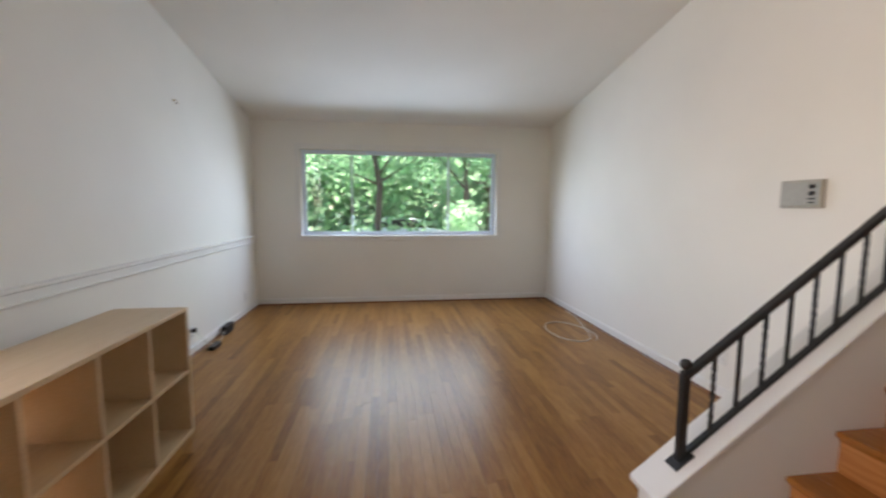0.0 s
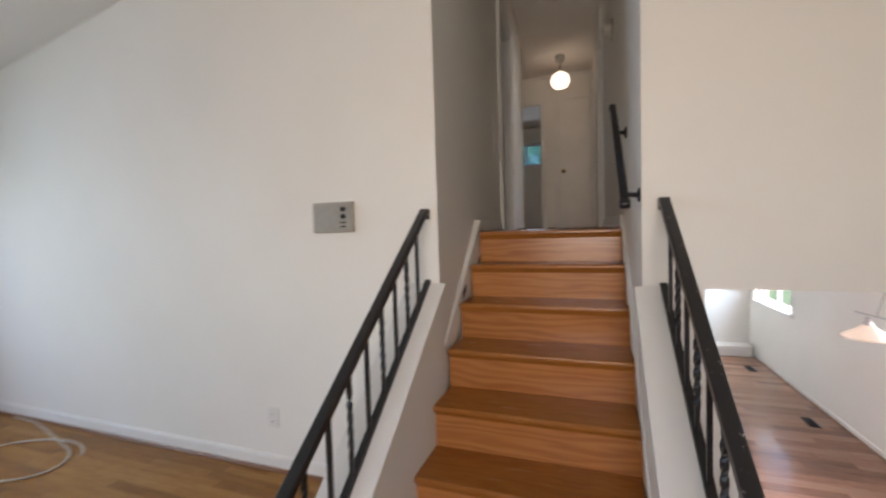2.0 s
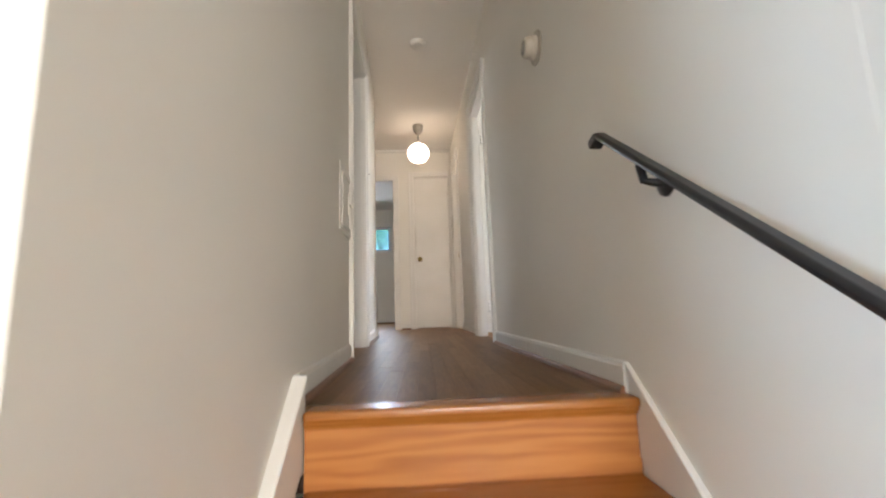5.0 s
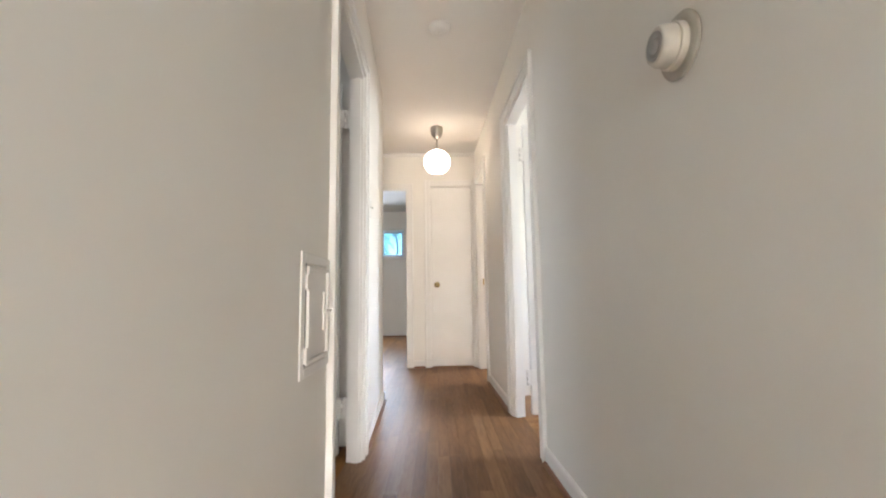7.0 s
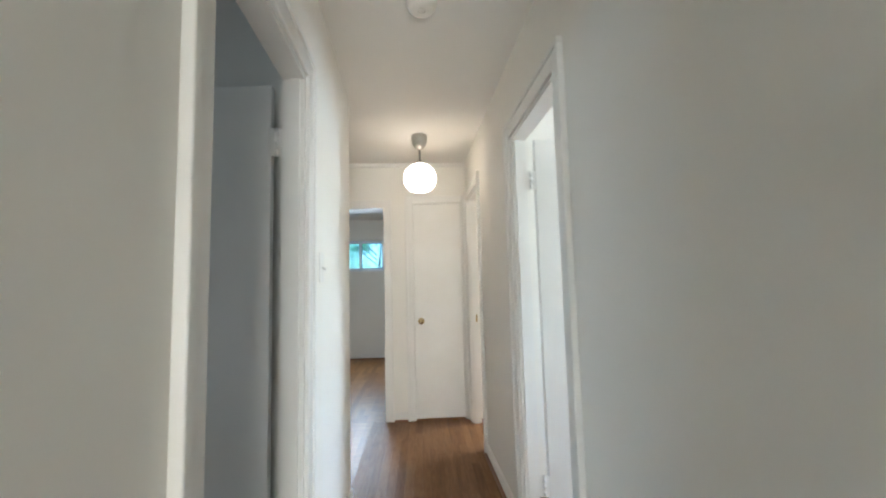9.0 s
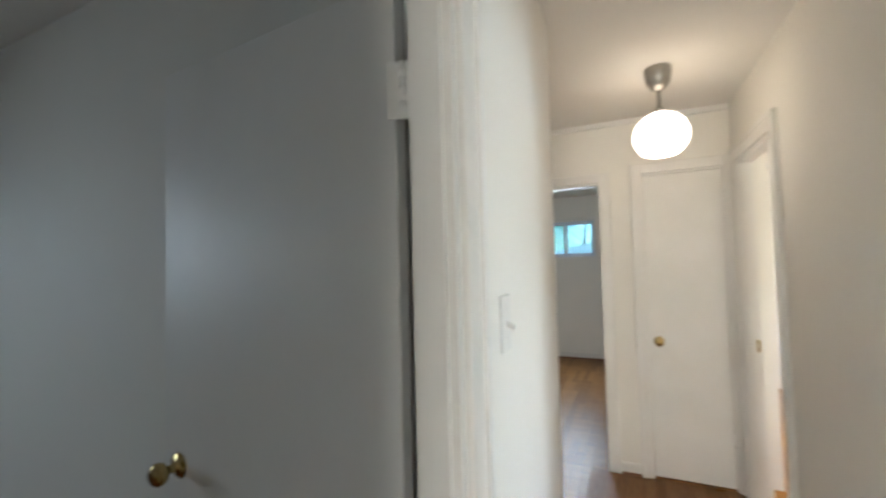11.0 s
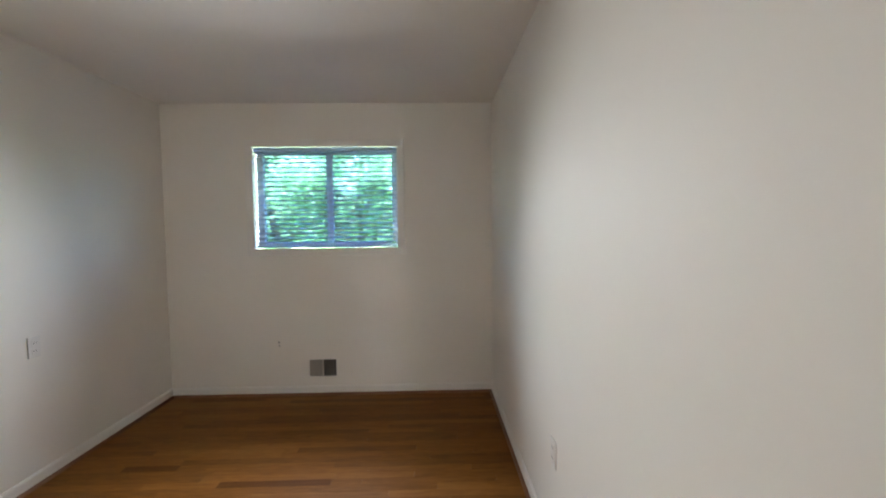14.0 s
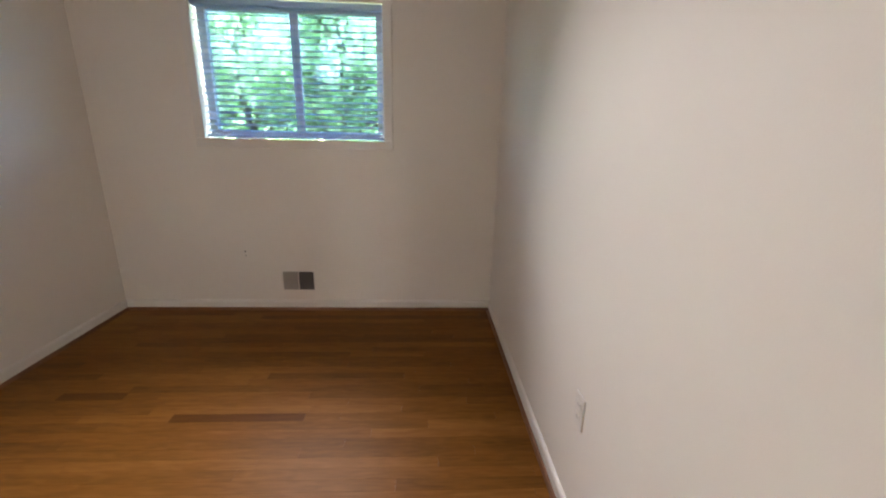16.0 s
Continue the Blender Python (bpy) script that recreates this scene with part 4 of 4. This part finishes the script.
for y in (YL + 0.12, (YL + YR) / 2, YR - 0.12):
    b = bmesh.new()
    for dx in (-0.022, 0.022):
        tube(b, [(XB + dx, y, ZB + 0.02), (XB + dx, y, ZT - 0.02)], 0.0009, 4)
    part("ladder_cord", b, BLIND, bl)

vt = thing("wall_vent", "painted metal wall register with one dark half", "vent")
xv = -4.72
soften(part("vent_frame", B((xv, xv + 0.006, 1.842, 1.848, 1.452, 1.606), (xv, xv + 0.006, 2.072, 2.078, 1.452, 1.606), (xv, xv + 0.006, 1.957, 1.963, 1.458, 1.600),
                            (xv, xv + 0.006, 1.848, 2.072, 1.452, 1.458), (xv, xv + 0.006, 1.848, 2.072, 1.600, 1.606)), TRIM, vt), 0.001)
part("damper", B((xv, xv + 0.002, 1.848, 1.957, 1.458, 1.600)), VENT, vt, "closed grey damper")
part("dark_back", B((xv, xv + 0.001, 1.963, 2.072, 1.458, 1.600)), DARK, vt, "dark sheet painted as the duct's shade")
for k in range(9):
    y = 1.855 + 0.0125 * k
    part("slat", B((xv + 0.002, xv + 0.005, y - 0.003, y + 0.003, 1.459, 1.599)), VENT, vt)
    y = 1.970 + 0.0125 * k
    part("slat", B((xv + 0.001, xv + 0.005, y - 0.0018, y + 0.0018, 1.459, 1.599)), GREY, vt)
nl = thing("wall_plug_hole", "small patched hole with a nail in the wall", "nail")
b = bmesh.new()
lathe(b, [(0, 0), (0.008, 0), (0.006, 0.003), (0, 0.004)], Matrix.Translation((-4.72, 1.594, 1.752)) @ pose(0, 0, 0, 0, 90), 10)
lathe(b, [(0, 0), (0.006, 0), (0.004, 0.003), (0, 0.003)], Matrix.Translation((-4.72, 1.597, 1.722)) @ pose(0, 0, 0, 0, 90), 10)
part("nail_head", b, GREY, nl)

# ---- lower room ----
track = thing("rail_pendant_lamp", "metal rail with two frosted glass cone shades", "lamp")
b = bmesh.new()
tube(b, [(2.12, 1.62, 0.655), (2.14, 2.2, 0.625), (2.17, 2.90, 0.590)], 0.006, 8)
part("rail", b, NICKEL, track)
for y, z in ((2.72, 0.525), (1.74, 0.580)):
    b = bmesh.new()
    m = Matrix.Translation((2.09 + 0.026 * y, y, z)) @ Matrix.Scale(0.84, 4)
    lathe(b, [(0.030, 0.0), (0.04, -0.006), (0.10, -0.055), (0.165, -0.095), (0.185, -0.118), (0.180, -0.118), (0.10, -0.064), (0.028, -0.010)], m, 32)
    shade = part("shade", b, SHADE, track, "frosted white glass cone shade")
    b = bmesh.new()
    lathe(b, [(0.0, 0.065), (0.016, 0.065), (0.018, 0.03), (0.032, 0.02), (0.034, -0.004), (0.0, -0.006)], m, 20)
    part("cap", b, NICKEL, shade, "metal cap")
for y in (1.82, 2.60):
    b = bmesh.new()
    zr = 0.655 - 0.05 * (y - 1.62)
    tube(b, [(2.145, y, zr), (2.145, y + (2.2 - y) * 0.3, zr + 0.25), (2.145, y + (2.2 - y) * 0.7, 1.01), (2.145, 2.2, 1.064)], 0.0028, 6)
    part("hanger", b, NICKEL, track)
hearth = thing("fireplace_hearth", "low pale painted hearth step at the far wall", "hearth")
soften(part("slab", B((1.0, 3.15, 8.15, 8.45, LOW, LOW + 0.2)), TRIM, hearth), 0.006)
fp = thing("fireplace_vent", "dark grille in the far wall", "vent")
# Flat dark sheet in place of the shade behind the louvres.
part("opening", B((1.34, 1.66, 8.44, 8.45, -0.95, -0.27)), DARK, fp)
soften(part("rim", B((1.32, 1.34, 8.43, 8.45, -0.97, -0.25), (1.66, 1.68, 8.43, 8.45, -0.97, -0.25), (1.34, 1.66, 8.43, 8.45, -0.27, -0.25), (1.34, 1.66, 8.43, 8.45, -0.97, -0.95)), BLACK, fp), 0.002)
for k in range(9):
    z = -0.91 + 0.07 * k
    part("louvre", B((1.34, 1.66, 8.434, 8.44, z, z + 0.02)), BLACK, fp)
for y in (7.40, 5.28):
    fv = thing("floor_vent", "dark brown metal floor register", "vent", "floor registers", (2.88, y, LOW))
    soften(part("grate_frame", B((-0.06, 0.06, -0.14, -0.13, 0, 0.006), (-0.06, 0.06, 0.13, 0.14, 0, 0.006), (-0.06, -0.05, -0.13, 0.13, 0, 0.006), (0.05, 0.06, -0.13, 0.13, 0, 0.006)), IRON, fv), 0.001)
    part("dark_well", B((-0.05, 0.05, -0.13, 0.13, 0, 0.001)), DARK, fv)
    for k in range(7):
        part("grate_bar", B((-0.05, 0.05, -0.115 + 0.035 * k, -0.100 + 0.035 * k, 0.001, 0.004)), IRON, fv)

# ---- outdoors ----
structure("ground", B((-120, -4.9, -120, 120, -0.9, -0.6), (-4.9, 120, 9.3, 120, -0.9, -0.6), (3.4, 120, -120, 9.3, -0.9, -0.6), (-4.9, 3.4, -120, -3.52, -0.9, -0.6)), GRASS, "mown green lawn round the house", "ground")


# Bright ground, added so the lower room's window looks out on white.
structure("driveway", B((3.4, 16.0, -4.0, 9.3, -0.6, -0.56)), CONCRETE, "pale slab added so the lower window looks white", "pavement")


def tree(place, height, spread, seed, leaves, low=0.25, trunk=0.16):
    """A tapered trunk with limbs and a crown of many small leaves in uneven clumps."""
    rg = random.Random(seed)
    t = thing("tree", "leafy green deciduous tree on the lawn", "tree", "garden trees", place)
    b = bmesh.new()
    pts = [Vector((rg.uniform(-0.08, 0.08) * k, rg.uniform(-0.08, 0.08) * k, height * 0.75 * k / 5)) for k in range(6)]
    segs = 9
    def limb(pts, r0, r1):
        rings = []
        for i, p in enumerate(pts):
            r = r0 + (r1 - r0) * i / (len(pts) - 1)
            d = (pts[min(i + 1, len(pts) - 1)] - pts[max(i - 1, 0)]).normalized()
            q = d.to_track_quat('Z', 'Y')
            rings.append([b.verts.new(p + q @ Vector((r * math.cos(6.283 * k / segs), r * math.sin(6.283 * k / segs), 0))) for k in range(segs)])
        for a, c in zip(rings, rings[1:]):
            for k in range(segs):
                b.faces.new((a[k], a[(k + 1) % segs], c[(k + 1) % segs], c[k])).smooth = True
    limb(pts, trunk, trunk * 0.3)
    clumps = []
    for i in range(11):
        h = height * rg.uniform(low, 0.72)
        ang = rg.uniform(0, 6.283)
        base = Vector((0, 0, h))
        reach = spread * rg.uniform(0.5, 1.0) * (1 - 0.3 * h / height)
        tip = base + Vector((math.cos(ang) * reach, math.sin(ang) * reach, height * rg.uniform(0.05, 0.22)))
        mid = (base + tip) / 2 + Vector((0, 0, rg.uniform(-0.05, 0.15) * reach))
        limb([base, mid, tip], trunk * 0.32, trunk * 0.06)
        clumps += [(tip, spread * rg.uniform(0.22, 0.42)), (mid, spread * rg.uniform(0.15, 0.3))]
    for i in range(7):
        clumps.append((Vector((rg.uniform(-0.5, 0.5) * spread, rg.uniform(-0.5, 0.5) * spread, height * rg.uniform(0.6, 0.95))), spread * rg.uniform(0.25, 0.45)))
    part("trunk", b, BARK, t)
    vs, fs = [], []
    for i in range(leaves):
        c, r = rg.choice(clumps)
        d = Vector((rg.gauss(0, 1), rg.gauss(0, 1), rg.gauss(0, 0.8)))
        p = c + d.normalized() * r * rg.random() ** 0.5
        s = rg.uniform(0.05, 0.11)
        q = Euler((rg.uniform(-0.9, 0.9), rg.uniform(-0.9, 0.9), rg.uniform(0, 6.28))).to_matrix()
        n0 = len(vs)
        vs += [p + q @ Vector(v) for v in ((-s, 0, 0), (-0.2 * s, -0.45 * s, 0.1 * s), (s, 0, 0), (-0.2 * s, 0.45 * s, 0.1 * s))]
        fs.append((n0, n0 + 1, n0 + 2, n0 + 3))
    me = bpy.data.meshes.new("crown")
    me.from_pydata([tuple(v) for v in vs], [], fs)
    me.materials.append(LEAF)
    o = new("crown", me)
    o.parent = t
    return t


k = 0
for x, y, h, sp_, lv_ in ((-10.5, -4.6, 7.5, 2.6, 6400), (-12.5, -1.8, 9.0, 2.9, 6000), (-11.0, 0.8, 8.0, 2.4, 6400), (-10.0, 3.4, 8.5, 2.7, 7200), (-15.0, -6.5, 10, 3.2, 5200),
                     (-16.5, -3.2, 11, 3.4, 5200), (-15.5, 2.8, 10.5, 3.4, 6000), (-14.0, 6.5, 10, 3.2, 5200), (-20, 0.0, 12, 4.0, 4800), (-20, -9, 12, 4.0, 4800),
                     (-3.6, 31.0, 11, 4.4, 9000), (-8.5, 32.0, 11, 4.4, 8000), (-0.5, 34.0, 12, 4.4, 8000)):
    k += 1
    tree((x * 1.15 if x < -9 else x, y * 1.1, -0.6), h, sp_, 40 + k, int(lv_ * 1.5), 0.12 if k % 2 else 0.3)
hg = thing("hedge", "dense green hedge at the lawn's edge", "hedge")
rg = random.Random(5)
vs, fs = [], []
for i in range(60000):
    p = Vector((-19.0 + rg.gauss(0, 0.9), rg.uniform(-24, 22), 0))
    p.z = -0.6 + (4.6 + 2.0 * noise.noise((p.y * 0.35, 3.0, 0))) * rg.random() ** 0.8
    s = rg.uniform(0.14, 0.26)
    q = Euler((rg.uniform(-1.2, 1.2), rg.uniform(-1.2, 1.2), rg.uniform(0, 6.28))).to_matrix()
    n0 = len(vs)
    vs += [tuple(p + q @ Vector(v)) for v in ((-s, 0, 0), (-0.2 * s, -0.5 * s, 0.1 * s), (s, 0, 0), (-0.2 * s, 0.5 * s, 0.1 * s))]
    fs.append((n0, n0 + 1, n0 + 2, n0 + 3))
me = bpy.data.meshes.new("foliage")
me.from_pydata(vs, [], fs)
me.materials.append(LEAF)
o = new("foliage", me)
o.parent = hg
house = thing("neighbour_house", "pale neighbouring house with a low roof", "house")
part("wall", B((-5.0, 6.0, 24.0, 30.0, -0.6, 2.9)), SIDING, house)
b = bmesh.new()
prism(b, [(-5.8, 23.5, 2.85), (6.8, 23.5, 2.85), (0.5, 23.5, 4.2)], (0, 7, 0))
part("roof", b, SIDING, house)


def car(place, turn):
    """A parked saloon car with its glass, lamps and wheels."""
    c = thing("parked_car", "white saloon car parked by the lawn", "car", "", place, turn)
    prof = [(-2.2, 0.35), (2.2, 0.35), (2.25, 0.6), (2.1, 0.85), (1.1, 0.95), (0.5, 1.42), (-0.9, 1.45), (-1.6, 1.0), (-2.2, 0.92)]
    b = bmesh.new()
    prism(b, [(x, -0.85, z) for x, z in prof], (0, 1.7, 0))
    soften(part("body", b, VINYL, c), 0.06, 3)
    b = bmesh.new()
    prism(b, [(x, -0.862, z) for x, z in ((0.95, 0.98), (0.48, 1.36), (-0.85, 1.38), (-1.35, 1.0))], (0, 1.724, 0))
    part("side_window", b, BLACK, c, "dark side glass")
    b = bmesh.new()
    prism(b, [(1.08, -0.7, 0.985), (1.12, -0.7, 0.985), (0.56, -0.7, 1.41), (0.52, -0.7, 1.41)], (0, 1.4, 0))
    part("windscreen", b, BLACK, c, "dark windscreen")
    for x in (-1.4, 1.4):
        for y in (-0.82, 0.82):
            b = bmesh.new()
            lathe(b, [(0, -0.1), (0.30, -0.1), (0.33, -0.06), (0.33, 0.06), (0.30, 0.1), (0, 0.1)], Matrix.Translation((x, y, 0.33)) @ pose(0, 0, 0, 90), 20)
            w = part("wheel", b, BLACK, c)
            b = bmesh.new()
            lathe(b, [(0, -0.105), (0.2, -0.105), (0.2, 0.105), (0, 0.105)], Matrix.Translation((x, y, 0.33)) @ pose(0, 0, 0, 90), 16)
            part("rim", b, NICKEL, w)
    for y in (-0.6, 0.6):
        part("headlight", B((2.14, 2.24, y - 0.18, y + 0.18, 0.62, 0.78)), NICKEL, c)


car((-18.6, -0.8, -0.6), 84)


# ---- floor boards ----
PLANK = {}


def plank_mesh(name, length, width, thick, along, material):
    key = (name, round(length, 3), round(width, 3), along)
    if key not in PLANK:
        b = bmesh.new()
        l, w, e = length / 2 - 0.0002, width / 2 - 0.0001, 0.00025
        lo = [b.verts.new((x, y, -thick)) for x, y in ((-l, -w), (l, -w), (l, w), (-l, w))]
        hi = [b.verts.new((x, y, 0)) for x, y in ((-l + e, -w + e), (l - e, -w + e), (l - e, w - e), (-l + e, w - e))]
        b.faces.new(hi)
        for i in range(4):
            b.faces.new((lo[i], lo[(i + 1) % 4], hi[(i + 1) % 4], hi[i]))
        PLANK[key] = mesh_of(b, name, material)
    return PLANK[key]


def boards(parent, x0, x1, y0, y1, z, along, width, material, lengths, limit, rng, thick=0.012, skip=None, dark=()):
    """Strip floor: rows of boards with broken joints. The first `limit` are parts, the rest are joined."""
    out = []
    u0, u1, v0, v1 = (x0, x1, y0, y1) if along == 'x' else (y0, y1, x0, x1)
    n = max(1, round((v1 - v0) / width))
    w = (v1 - v0) / n
    for r in range(n):
        u = u0 - rng.choice(lengths) * rng.random()
        while u < u1 - 1e-4:
            l = rng.choice(lengths)
            a, c = max(u, u0), min(u + l, u1)
            u += l
            a, c = round(a, 2) if a > u0 else a, round(c, 2) if c < u1 else c
            if c - a > 0.02:
                out.append((a, c, v0 + w * (r + 0.5)))
    special = set()
    for du, a, c in dark:
        v = min((o[2] for o in out), key=lambda q: abs(q - du))
        for o in [o for o in out if o[2] == v and o[0] < c and o[1] > a]:
            out.remove(o)
            if o[0] < a - 0.03:
                out.append((o[0], a, v))
            if o[1] > c + 0.03:
                out.append((c, o[1], v))
        out.append((a, c, v))
        special.add((a, c, v))
    out.sort(key=lambda o: o not in special)
    rest = bmesh.new()
    count = 0
    for a, c, v in out:
        m, l = (a + c) / 2, c - a
        px, py = (m, v) if along == 'x' else (v, m)
        if skip and skip(px, py):
            continue
        if count < limit:
            mat = OAK_DARK if (a, c, v) in special else material
            o = new("board", plank_mesh("board_" + mat.name, l, w, thick, along, mat))
            o.parent = parent
            o.matrix_basis = pose(px, py, z - 0.0005 * rng.random(), 0, 0, 0 if along == 'x' else 90)
            count += 1
        else:
            h = w / 2 - 0.0005
            d = (px - l / 2, px + l / 2, py - h, py + h) if along == 'x' else (px - h, px + h, py - l / 2, py + l / 2)
            box(rest, *d, z - thick, z)
    if rest.verts:
        tagged(part("floor_boards", rest, material, parent), "", "", "", "stuff")
    else:
        rest.free()


rng = random.Random(7)
LEN = [0.45, 0.6, 0.75, 0.9, 1.05, 1.2, 1.5]
boards(floor_living, XW, 0.60, YS, YB, 0.0, 'x', 0.0572, OAK, LEN, 300, rng, skip=None)
boards(floor_living, 1.285, 3.2, -0.95, YB, 0.0, 'x', 0.0572, OAK, LEN, 0, rng)
boards(floor_living, 0.60, 3.2, YS, -0.95, 0.0, 'x', 0.0572, OAK, LEN, 0, rng)
boards(floor_upper, -4.72, -1.41, 0.69, 3.40, UP, 'y', 0.0572, OAK_BROWN, LEN, 260, rng, dark=((-3.47, 1.70, 2.32), (-3.65, 1.06, 1.38)))
boards(floor_upper, -1.41, -0.62, 2.48, 3.40, UP, 'y', 0.0572, OAK_BROWN, LEN, 40, rng)
boards(floor_upper, -0.62, 0.40, EDGE + 0.085, 5.72, UP, 'y', 0.0572, OAK_HALL, LEN, 120, rng)
boards(floor_upper, -2.1, -0.62, YC, 5.72, UP, 'y', 0.0572, OAK, LEN, 0, rng)
boards(floor_upper, -3.6, 0.40, 5.72, 9.10, UP, 'y', 0.0572, OAK, LEN, 0, rng)
boards(floor_upper, 0.40, 3.2, 2.3, 8.3, UP, 'x', 0.0572, OAK, LEN, 0, rng)
boards(floor_lower, 0.63, 3.2, -1.0, 8.45, LOW, 'x', 0.13, LAMINATE, [0.9, 1.2], 150, rng, 0.008)
